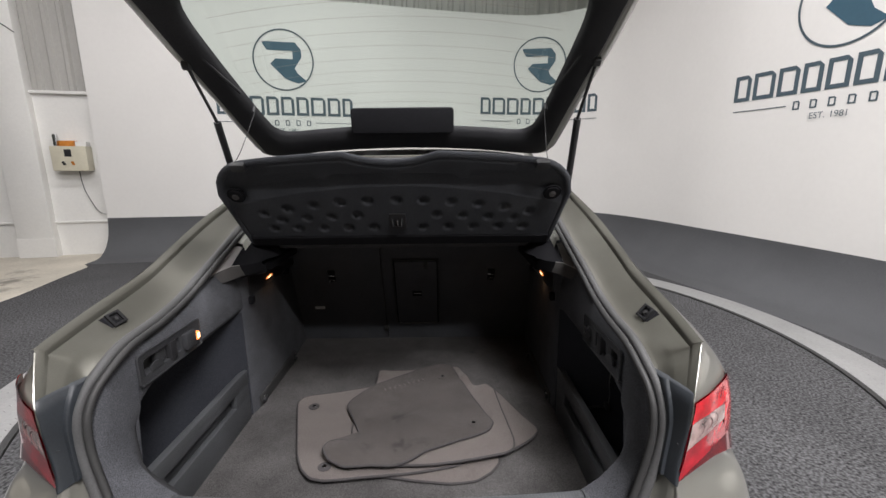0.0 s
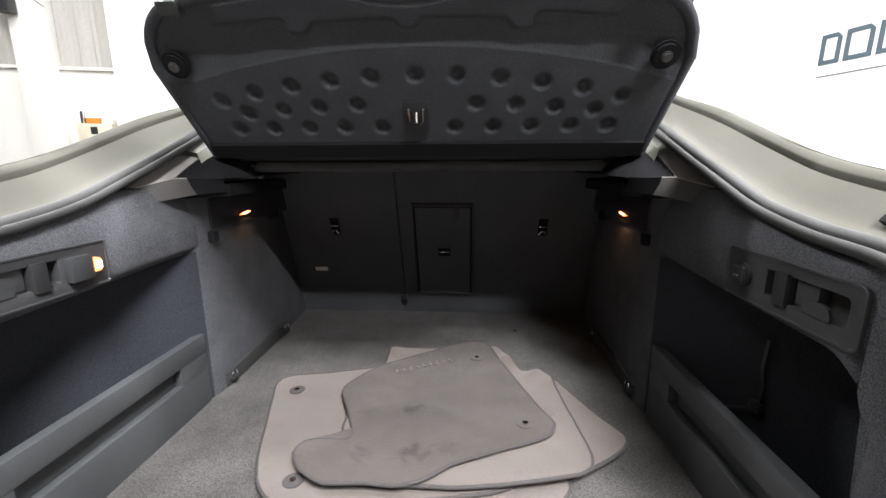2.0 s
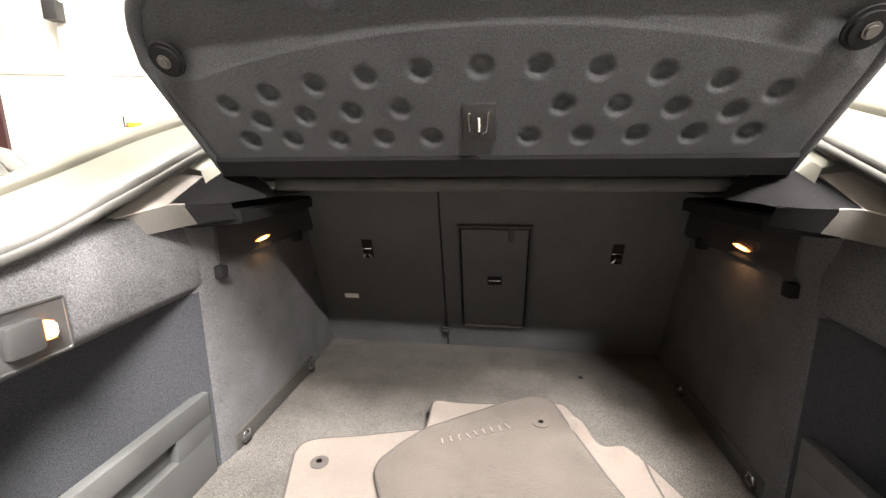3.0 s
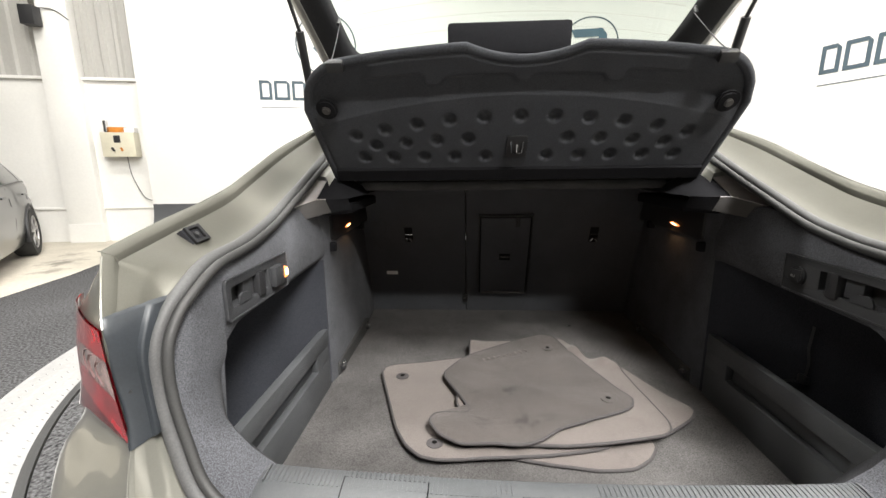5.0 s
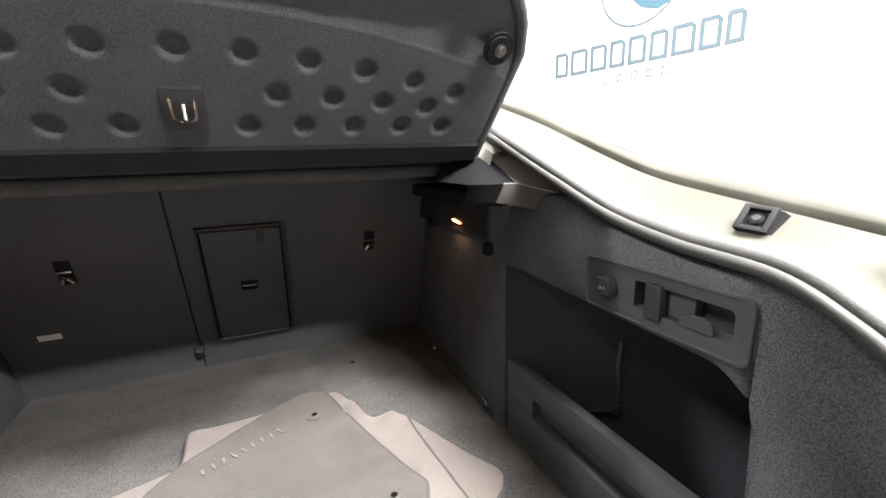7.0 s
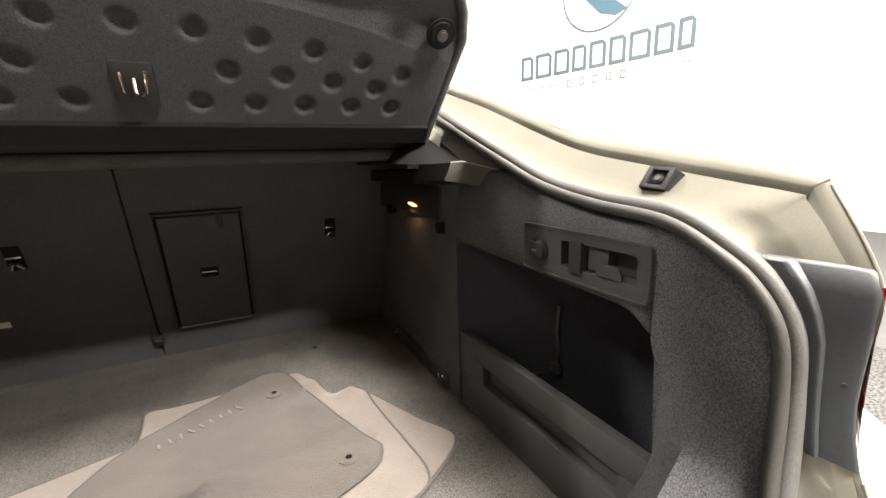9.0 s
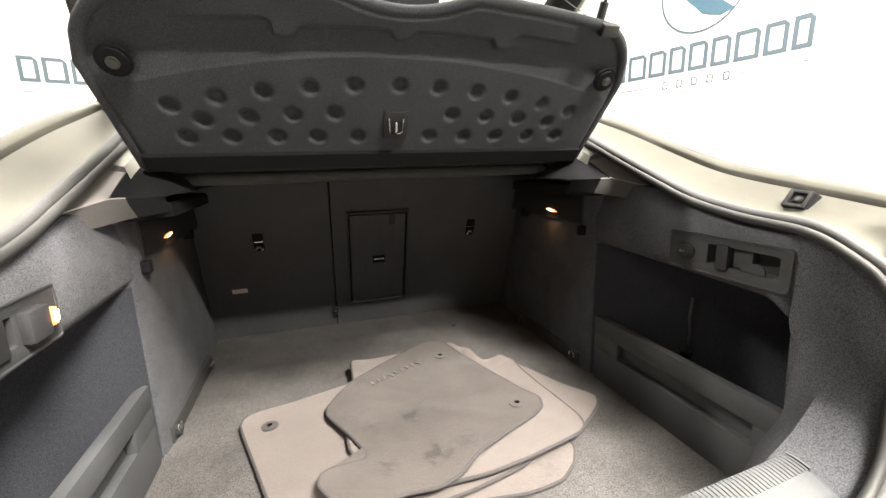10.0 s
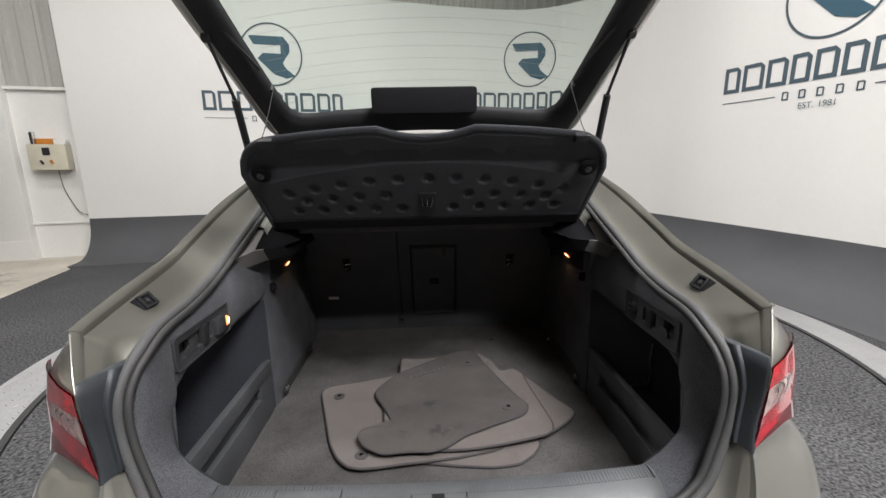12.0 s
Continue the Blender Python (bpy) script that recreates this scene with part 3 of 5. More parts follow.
# bumper between the corners
rows = [[(x, -0.085 - 0.012 * (1 - (x / 0.46) ** 2) + dy, z) for x in np.linspace(-0.46, 0.46, 15)] for dy, z in ((0.01, 0.60), (-0.004, 0.585), (-0.012, 0.56), (-0.014, 0.48), (0.0, 0.36), (0.03, 0.27))]
part("bumper", loft(rows), PAINT, car, "beige metallic bumper")

# load floor
part("load_floor", box(-0.55, 0.55, 0.10, 1.36, 0.53, 0.565, 0.004), FLOOR_CARPET, car, "flat dark grey carpeted boot floor")

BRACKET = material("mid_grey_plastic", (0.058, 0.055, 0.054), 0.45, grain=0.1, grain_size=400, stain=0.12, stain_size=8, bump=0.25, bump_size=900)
# the bracket's plastic again, with reflected light put into a paler colour
BRACKET_LIT = material("lit_grey_plastic", (0.34, 0.32, 0.315), 0.20, grain=0.06, grain_size=400, stain=0.1, stain_size=12, bump=0.05, bump_size=700, spec=0.8)
PILLAR_GREY = material("pale_grey_trim", (0.42, 0.42, 0.38), 0.6, grain=0.06, grain_size=400, stain=0.06, stain_size=6, bump=0.15, bump_size=700)
LOCK_STEEL = material("lock_steel", (0.12, 0.12, 0.12), 0.45, 1.0, stain=0.2, stain_size=60)
WHITE_INK = material("white_ink", (0.75, 0.75, 0.75), 0.6)
BOOT_GLOW = glowing("boot_lamp_glow", (1.0, 0.30, 0.09), 1.6)
BOOT_CORE = glowing("boot_lamp_core", (1.0, 0.62, 0.34), 5.0)
FRAME_GREY = material("frame_plastic", (0.040, 0.041, 0.044), 0.34, grain=0.1, grain_size=400, stain=0.12, stain_size=7, bump=0.2, bump_size=900)

# rear sill trim
prof = [(0.024, 0.712), (0.030, 0.724), (0.038, 0.733), (0.050, 0.7395), (0.066, 0.7445), (0.084, 0.7475), (0.098, 0.7485), (0.104, 0.7465), (0.108, 0.740), (0.111, 0.70), (0.114, 0.565)]
rows = []
for x in np.linspace(-0.47, 0.47, 41):
    k = abs(x) / 0.5
    dy = 0.026 * k ** 2 + 0.02 * max(0, k - 0.8)
    dz = -0.03 * max(0.0, (abs(x) - 0.425) / 0.045)
    rows.append([(x, y + dy, z + dz) for y, z in prof])
part("sill_trim", loft(rows), SILL_PLASTIC, car, "grey plastic loading sill trim")

# seat back
SEAT_UP = Vector((0, -0.355, 0.935)).normalized()
SEAT_OUT = Vector((0, -0.935, -0.355)).normalized()


def on_seat(x, z, off=0.0):
    """A place on the seat back by x and height."""
    return Vector((x, 1.3185 - 0.38 * (z - 0.565), z)) + SEAT_OUT * off


SEAT_M = Matrix((( 1, 0, 0, 0), (0, SEAT_UP.y, -SEAT_OUT.y, 1.3185), (0, SEAT_UP.z, -SEAT_OUT.z, 0.565), (0, 0, 0, 1)))


def seat_box(x0, x1, z0, z1, d0, d1, bevel=0.0):
    """A block on the seat back, from depth d0 to d1 in front of its face."""
    k = 1 / SEAT_UP.z
    return moved(box(x0, x1, (z0 - 0.565) * k, (z1 - 0.565) * k, -d1, -d0, bevel), SEAT_M)


part("seat_back", seat_box(-0.60, -0.1355, 0.50, 1.14, -0.10, 0.0, 0.006), SEAT_CARPET, car, "dark carpeted narrow seat back")
part("seat_back", seat_box(-0.1325, 0.60, 0.50, 1.14, -0.10, 0.0, 0.006), SEAT_CARPET, car, "dark carpeted wide seat back with ski hatch")

# ski hatch in the wide seat back
gap = part("hatch_gap", seat_box(-0.0795, 0.1195, 0.662, 1.0045, 0.0002, 0.0022), DEEP_BLACK, car, "dark gap round the ski hatch")
hatch = part("ski_hatch", seat_box(-0.074, 0.114, 0.668, 0.998, 0.001, 0.007, 0.003), SEAT_CARPET, car, "black ski hatch door")
for nm, b in (("hatch_frame", (-0.084, -0.079, 0.66, 1.012)), ("hatch_frame", (0.119, 0.124, 0.66, 1.012)), ("hatch_frame", (-0.084, 0.124, 1.004, 1.011))):
    part(nm, seat_box(b[0], b[1], b[2], b[3], 0.001, 0.011, 0.002), BLACK, hatch, "raised dark frame")
part("hatch_edge", seat_box(-0.072, 0.112, 0.660, 0.6655, 0.001, 0.012, 0.002), BRACKET, hatch)
hh = part("hatch_handle", seat_box(0.000, 0.044, 0.818, 0.848, 0.004, 0.0085, 0.003), DEEP_BLACK, hatch, "black recessed hatch handle")
part("handle_bar", seat_box(0.004, 0.040, 0.834, 0.8385, 0.008, 0.013, 0.001), CHROME, hh)
part("hatch_latch", seat_box(0.058, 0.075, 0.962, 1.003, 0.004, 0.011, 0.003), BLACK, hatch)
for x in (-0.36, 0.36):
    an = part("tether_anchor", seat_box(x - 0.016, x + 0.016, 0.896, 0.957, -0.004, 0.003, 0.003), DEEP_BLACK, car, "dark slot with a metal anchor")
    part("anchor_bar", seat_box(x - 0.014, x + 0.014, 0.9275, 0.9325, 0.001, 0.006, 0.001), CHROME, an)
    part("anchor_loop", tube([on_seat(x - 0.011, 0.903, 0.005), on_seat(x - 0.004, 0.917, 0.009), on_seat(x + 0.004, 0.917, 0.009), on_seat(x + 0.011, 0.903, 0.005)], 0.0052, 8), CHROME, an)
part("seat_label", seat_box(-0.466, -0.420, 0.747, 0.762, 0.0, 0.002), WHITE_INK, car, "small white sewn label")
stp = part("belt_guide", seat_box(-0.149, -0.125, 0.615, 0.648, 0.0, 0.012, 0.004), BLACK, car, "black belt guide at the seat foot")
part("guide_pin", seat_box(-0.145, -0.129, 0.634, 0.642, 0.011, 0.016, 0.002), CHROME, stp)
part("floor_stud", disc((0.275, 1.14, 0.5665), (0, 0, 1), 0.006, 0.004, 12), CHROME, car)

# sill details
def sill_z(y):
    return interp(y, [p[0] for p in prof], [p[1] for p in prof])


def sill_plate(x0, x1, y0, y1, lift, name, mat_, parent, label="", n=9):
    ys = np.linspace(y0, y1, n)
    top = [[(x, y + 0.026 * (abs(x) / 0.5) ** 2, sill_z(y) + lift) for y in ys] for x in np.linspace(x0, x1, 7)]
    bm = loft(top)
    r = bmesh.ops.extrude_face_region(bm, geom=list(bm.faces))
    bmesh.ops.translate(bm, vec=(0, 0, -0.006), verts=[g for g in r["geom"] if isinstance(g, bmesh.types.BMVert)])
    return part(name, bm, mat_, parent, label)


lk = sill_plate(-0.047, 0.055, 0.036, 0.073, 0.0022, "latch_plate", SILL_PLASTIC, car, "grey lock cover plate")
sill_plate(-0.0492, 0.0572, 0.0345, 0.0745, 0.0010, "latch_gap", DEEP_BLACK, lk)
sill_plate(-0.010, 0.014, 0.044, 0.0725, 0.0026, "latch_mouth", DEEP_BLACK, lk, "dark lock mouth")
part("latch_hook", tube([(-0.0030, 0.058, 0.7460), (-0.0030, 0.053, 0.7455), (-0.0025, 0.047, 0.7425)], 0.0050, 12), LOCK_STEEL, lk, "dull steel lock claw")
fl = sill_plate(-0.306, -0.183, 0.052, 0.088, 0.0022, "sill_flap", SILL_PLASTIC, car, "grey flap in the sill trim")
sill_plate(-0.3082, -0.1808, 0.0500, 0.0898, 0.0014, "flap_gap", DEEP_BLACK, fl)
sill_plate(-0.318, -0.172, 0.034, 0.050, 0.0012, "flap_base", SILL_PLASTIC, fl)
for x0, x1 in ((-0.268, -0.246), (-0.240, -0.222)):
    sill_plate(x0, x1, 0.038, 0.046, 0.0022, "pictogram_bar", GREY_PLASTIC, fl)
for x in np.linspace(-0.43, 0.43, 120):
    if -0.055 < x < 0.06:
        continue
    sill_plate(x - 0.0017, x + 0.0017, 0.072, 0.102, 0.0028 if -0.306 < x < -0.183 else 0.0013, "rib", SILL_PLASTIC, car, n=4)

for s in (1, -1):
    # wheel arch trim
    plan = [(0.548, 1.345), (0.53, 1.05), (0.523, 0.75), (0.5235, 0.715), (0.527, 0.695), (0.532, 0.680), (0.545, 0.668), (0.60, 0.60), (0.68, 0.57), (0.68, 1.345)]
    part("wheel_arch_trim", slab([(x * s, y) for x, y in plan], 0.56, 1.088, 0.006), CARPET, car, "dark carpeted wheel arch trim")
    # trim above the pocket
    rows = []
    for y in [0.197, 0.206, 0.2075, 0.210, 0.214, 0.219, 0.226, 0.236, 0.248, 0.262] + list(np.linspace(0.28, 0.708, 26)):
        top = interp(y, [0.13, 0.19, 0.31, 0.42, 0.50, 0.56, 0.70], [1.014, 1.038, 1.052, 1.072, 1.094, 1.096, 1.083])
        low = interp(y, [0.17, 0.672], [0.921, 0.938]) - 0.062 * (1 - math.sqrt(max(0.0, 1 - (max(0.0, 0.265 - max(y, 0.205)) / 0.06) ** 2)))
        if y < 0.207:
            low = 0.66
        x0 = 0.528 + 0.012 * max(0.0, (0.24 - y) / 0.07) 
        x1 = x0 + 0.02 * min(1.0, max(0.0, (0.222 - y) / 0.012))
        rows.append([(x * s, y, z) for x, z in ((0.70, low + 0.004), (max(0.556, x1 + 0.008), low), (max(0.540, x1 + 0.006), low + 0.004), (x1 + 0.003, min(low + 0.014, 0.95)), (x0, 0.957), (x0, 1.0), (x0 + 0.001, 1.018), (x0 + 0.004, 1.034), (0.536, lerp(1.034, top, 0.55)), (0.546, top), (0.565, top + 0.004))])
    bm = loft(rows)
    bmesh.ops.delete(bm, geom=[f for f in bm.faces if 0.2155 < f.calc_center_median().y < 0.372 and 0.958 < f.calc_center_median().z < 1.0 and abs(f.calc_center_median().x) < 0.56], context="FACES")
    part("upper_trim", bm, CARPET, car, "dark grey flecked carpet side trim")
    # corner trim between pocket and seal
    rows = []
    for z in np.linspace(0.60, 1.042, 26):
        sx = interp(z, [0.60, 0.70, 0.752, 0.82, 0.90, 0.98, 1.04, 1.06], [0.40, 0.44, 0.50, 0.535, 0.555, 0.56, 0.553, 0.549])
        sy = interp(z, [0.60, 0.70, 0.752, 0.82, 0.90, 0.98, 1.04, 1.06], [0.03, 0.033, 0.046, 0.062, 0.074, 0.094, 0.165, 0.22])
        u_ = min(1.0, max(0.0, (z - 0.985) / 0.02))
        ix = min(sx - 0.018, 0.536)
        up_ = min(1.0, max(0.0, (z - 0.855) / 0.04))
        rows.append([(x * s, y, z) for x, y in ((0.70, 0.212), (lerp(0.562, 0.545, up_), 0.211), (lerp(0.548, 0.5338, up_), lerp(0.203, 0.208, up_)), (min(lerp(0.54, 0.5345, up_), sx + 0.02), lerp(max(0.185, sy + 0.03), sy + 0.036, u_)), (ix - 0.030 * math.exp(-((z - 0.71) / 0.075) ** 2), lerp(max(sy + 0.05, 0.14), sy + 0.028, u_)), (ix - 0.012 * math.exp(-((z - 0.72) / 0.06) ** 2), sy + lerp(0.026, 0.019, u_)), (sx - 0.012, sy + 0.008))])
    part("corner_trim", loft(rows), CARPET, car, "dark grey carpet corner trim")
    # pocket: liner and curved wall, with the shadow inside put into their dark colour
    part("pocket_liner", loft([[(x * s, y, z) for x, z in ((0.56, 0.60), (0.70, 0.605), (0.705, 0.70), (0.71, 0.93), (0.56, 0.93))] for y in (0.19, 0.70)]), POCKET_SHADE, car, "side pocket liner, darkened to hold the pocket's shade")
    wall_ = smooth_line([(0.530, 0.684, 0), (0.540, 0.660, 0), (0.560, 0.615, 0), (0.595, 0.54, 0), (0.632, 0.45, 0), (0.662, 0.35, 0), (0.684, 0.25, 0), (0.690, 0.195, 0)], 4)
    part("pocket_wall", loft([[(p.x * s, p.y, z) for p in wall_] for z in np.linspace(0.56, 0.942, 8)]), POCKET_SHADE, car, "carpeted wall curving round the side pocket, darkened for its shade")
    # slotted lower panel
    bm = box(0.5265, 0.548, 0.14, 0.670, 0.695, 0.742, 0.004)
    box(0.5275, 0.547, 0.14, 0.670, 0.555, 0.653, 0.004, bm=bm)
    box(0.5282, 0.546, 0.14, 0.235, 0.645, 0.703, 0.001, bm=bm)
    box(0.5282, 0.546, 0.580, 0.670, 0.645, 0.703, 0.001, bm=bm)
    box(0.548, 0.556, 0.20, 0.62, 0.60, 0.72, bm=bm)
    if s < 0:
        moved(bm, Matrix.Diagonal((-1, 1, 1, 1)))
    part("pocket_panel", bm, GREY_PLASTIC, car, "grey plastic pocket panel with a long slot")
    # shelf bracket with its sloping step, and the pillar trim above it
    front_ = [(0.572, 0.549, 1.093), (0.556, 0.571, 1.100), (0.535, 0.600, 1.108), (0.517, 0.625, 1.1145), (0.508, 0.632, 1.1145), (0.496, 0.638, 1.114)]
    rear_ = [(0.558, 0.693, 1.165), (0.551, 0.698, 1.164), (0.538, 0.708, 1.162), (0.520, 0.722, 1.158)]
    strip_ = [[lerp(Vector(a), Vector(b), k) for a, b in zip(front_, rear_)] for k in np.linspace(0, 1, 6)]
    foot = [(0.557, 0.569, 1.063), (0.545, 0.586, 1.066), (0.526, 0.612, 1.070), (0.508, 0.638, 1.074), (0.499, 0.646, 1.076), (0.488, 0.652, 1.078)]
    lip_ = [(x, y - 0.0012, z - 0.0028) for x, y, z in front_]
    br = part("shelf_bracket", loft([[mir(p, s) for p in r] for r in (foot, lip_, front_)]), BRACKET, car, "grey plastic parcel shelf bracket")
    # top and lip carry the light that falls on them as paler colour
    part("bracket_top", loft([[mir(p, s) for p in r] for r in strip_]), BRACKET_LIT, br, "smooth sloping bracket top, made pale to stand for reflected light")
    part("bracket_lip", tube([mir(p, s) for p in front_], 0.0013, 6), BRACKET_LIT, br)
    part("bracket_end", loft([[mir(p, s) for p in r] for r in ((front_[-1], (0.470, 0.665, 1.112), (0.455, 0.70, 1.112)), (foot[-1], (0.468, 0.675, 1.080), (0.452, 0.71, 1.080)))]), DEEP_BLACK, br, "black end of the bracket")
    part("shelf_seat", moved(slab([(0.500, 0.658), (0.545, 0.668), (0.565, 1.02), (0.45, 1.02), (0.45, 0.72)], 1.070, 1.098, 0.004), Matrix.Diagonal((s, 1, 1, 1))), DEEP_BLACK, car, "black shelf rest")
    part("rest_plate", loft([[mir(p, s) for p in row] for row in (((0.5165, 0.626, 1.1135), (0.5195, 0.724, 1.156), (0.530, 0.80, 1.190)), ((0.4955, 0.6385, 1.1125), (0.475, 0.72, 1.130), (0.44, 0.80, 1.142)), ((0.455, 0.69, 1.110), (0.45, 0.73, 1.112), (0.42, 0.80, 1.115)))]), DEEP_BLACK, car, "black sloping plate beside the shelf bracket")
    rows = [[(x * s, y, 1.166 + 0.40 * (y - 0.70) + dz) for x, dz in ((0.508, -0.03), (0.516, -0.002), (0.530, 0.001), (0.556, 0.006))] for y in np.linspace(0.712, 1.10, 10)]
    part("pillar_trim", loft(rows), PILLAR_GREY, car, "pale grey pillar trim")
    part("gap_cover", moved(slab([(0.44, 0.80), (0.555, 0.80), (0.56, 1.12), (0.44, 1.12)], 1.113, 1.119), Matrix.Diagonal((s, 1, 1, 1))), DEEP_BLACK, car, "black cover beside the shelf")
    # black lamp strip on the wheel arch
    part("lamp_strip", moved(box(0.516, 0.545, 0.735, 1.16, 0.985, 1.062, 0.01), Matrix.Diagonal((s, 1, 1, 1))), BLACK, car, "black plastic strip with boot lamp")
    lens_m = Matrix.Translation((0.5155 * s, 0.888, 1.010)) @ pose(0, 0, 0, 6, 0, 0) @ Matrix(((0, 0, 1, 0), (1, 0, 0, 0), (0, 1, 0, 0), (0, 0, 0, 1)))
    shape_ = [(-0.030, 0.0005), (-0.016, -0.0036), (0.014, -0.0038), (0.030, -0.001), (0.016, 0.0034), (-0.014, 0.0036)]
    lp = part("boot_lamp", moved(slab(shape_, -0.0022, 0.0022, 0.0008), lens_m), BOOT_GLOW, car, "lit warm boot lamp")
    part("lamp_core", moved(slab([(x * 0.62, y * 0.55) for x, y in shape_], -0.0030, 0.0030, 0.0006), lens_m), BOOT_CORE, lp)
    for y, z in ((0.735, 0.970), (1.06, 0.985)):
        part("bag_hook", moved(box(0.508, 0.53, y - 0.011, y + 0.011, z - 0.014, z + 0.012, 0.004), Matrix.Diagonal((s, 1, 1, 1))), DEEP_BLACK, car, "black bag hook")
    # recess with lashing rings at the foot of the wheel arch
    part("ring_recess", moved(box(0.5185, 0.53, 0.725, 1.10, 0.566, 0.607, 0.003), Matrix.Diagonal((s, 1, 1, 1))), RUBBER_DARK, car)
    for y in (0.748, 1.068):
        rg = part("lashing_ring", tube([(0.512 * s + 0.0, y + 0.011 * math.cos(a), 0.594 + 0.010 * math.sin(a)) for a in np.linspace(0, 2 * math.pi, 16, endpoint=False)], 0.0028, 8, closed=True), CHROME, car, "small chrome lashing ring")
        part("ring_foot", moved(box(0.507, 0.522, y - 0.012, y + 0.012, 0.578, 0.590, 0.003), Matrix.Diagonal((s, 1, 1, 1))), BLACK, rg)
    # switch panel: frame, recess with its fittings
    def rrect(y0, y1, z0, z1, r0, r1, x):
        """A rectangle across the side wall with rounded ends: r0 at the rear end, r1 at the front end."""
        out = []
        for cy, cz, r, a0 in ((y1 - r1, z1 - r1, r1, 0), (y0 + r0, z1 - r0, r0, 90), (y0 + r0, z0 + r0, r0, 180), (y1 - r1, z0 + r1, r1, 270)):
            out += [(s * x, cy + r * math.cos(radians(a0 + 15 * k)), cz + r * math.sin(radians(a0 + 15 * k))) for k in range(7)]
        return out
    sp_ = part("switch_panel", loft([rrect(0.210, 0.446, 0.941, 1.017, 0.010, 0.005, 0.531), rrect(0.210, 0.446, 0.941, 1.017, 0.010, 0.005, 0.5268), rrect(0.2108, 0.4452, 0.9418, 1.0162, 0.0095, 0.0045, 0.5258),
                                    rrect(0.2130, 0.4430, 0.9440, 1.0140, 0.0085, 0.004, 0.5258), rrect(0.2138, 0.4422, 0.9448, 1.0132, 0.008, 0.004, 0.5272), rrect(0.227, 0.361, 0.960, 1.0015, 0.008, 0.003, 0.5274), rrect(0.229, 0.359, 0.962, 0.9995, 0.007, 0.003, 0.5285), rrect(0.231, 0.357, 0.964, 0.998, 0.006, 0.003, 0.550), rrect(0.28, 0.30, 0.975, 0.985, 0.003, 0.003, 0.551)], close_u=True), FRAME_GREY, car, "grey plastic side panel with recess")
    flip = Matrix.Diagonal((s, 1, 1, 1))
    part("hook_flap", moved(box(0.5225, 0.548, 0.315, 0.338, 0.957, 1.003, 0.002), flip), BLACK, sp_, "black folding hook")
    part("step_block", moved(box(0.534, 0.549, 0.277, 0.312, 0.965, 0.998, 0.002), flip), FRAME_GREY, sp_)
    tab_ = [(0.290, 0.963), (0.290, 0.972), (0.276, 0.979), (0.262, 0.981), (0.253, 0.978), (0.249, 0.970), (0.249, 0.963)]
    part("catch", moved(slab(tab_, 0.526, 0.5305, 0.001), flip @ Matrix(((0, 0, 1, 0), (1, 0, 0, 0), (0, 1, 0, 0), (0, 0, 0, 1)))), FRAME_GREY, sp_, "curved grey catch")
    part("recess_back", moved(box(0.5485, 0.5495, 0.233, 0.274, 0.966, 0.997), flip), RUBBER_DARK, sp_)
    if s > 0:
        sk = part("socket_cap", disc((0.526, 0.404, 0.978), (1, 0, 0), 0.0185, 0.012, 28, 0.003), BLACK, sp_, "black power socket cap")
        part("cap_tab", box(0.5165, 0.524, 0.392, 0.420, 0.966, 0.991, 0.004), BLACK, sk)
        cu = bpy.data.curves.new("volt", "FONT")
        cu.body, cu.size, cu.align_x, cu.align_y = "12 V", 0.0065, "CENTER", "CENTER"
        tmp = bpy.data.objects.new("volt", cu)
        me = bpy.data.meshes.new_from_object(tmp)
        bpy.data.objects.remove(tmp)
        for v in me.vertices:
            v.co = (0.5160, 0.406 - v.co.x, 0.977 + v.co.y)
        me.materials.append(WHITE_INK)
        lab = new("volt_mark", me)
        lab.parent = sk
    else:
        part("torch", moved(box(0.514, 0.530, 0.366, 0.408, 0.958, 1.000, 0.006), flip), FRAME_GREY, sp_, "grey removable torch")
        part("torch_lens", moved(box(0.5135, 0.530, 0.4065, 0.4195, 0.968, 0.991, 0.003), flip), BOOT_GLOW, sp_, "lit torch lens")
        part("torch_core", moved(box(0.5128, 0.52, 0.409, 0.4205, 0.972, 0.987, 0.002), flip), BOOT_CORE, sp_)
    # trim screw
    part("trim_clip", disc((0.5395 * s, 0.47, 1.050), (1, 0, -0.3), 0.004, 0.004, 10), CHROME, car)

# strap hanging in the pocket
sp = part("pocket_strap", loft([[(0.616 + 0.002 * math.sin(z * 60), y - 0.004, z), (0.616 + 0.002 * math.sin(z * 60), y + 0.004, z)] for y, z in ((0.456, 0.85), (0.457, 0.80), (0.4545, 0.765), (0.456, 0.735))]), FRAME_GREY, car, "hanging grey strap in the side pocket")
part("buckle", box(0.606, 0.618, 0.444, 0.466, 0.718, 0.737, 0.004), BLACK, sp, "black strap buckle")
part("strap_tail", tube(smooth_line([(0.607, 0.455, 0.722), (0.598, 0.48, 0.71), (0.592, 0.51, 0.69), (0.58, 0.54, 0.665)], 5), 0.0028, 6), BLACK, sp)

ROLL_FELT = material("grey_roll_felt", (0.080, 0.080, 0.083), 0.85, grain=0.25, grain_size=500, stain=0.2, stain_size=14, bump=0.4, bump_size=500, spec=0.2)
# soft flap between the lifted shelf and its fixed front part
part("shelf_flap", loft([[(x, y, z) for x in np.linspace(-0.5, 0.5, 9)] for y, z in ((0.748, 1.168), (0.775, 1.160), (0.81, 1.154), (0.85, 1.151), (0.88, 1.151))]), RUBBER_DARK, car, "black flexible flap under the shelf")
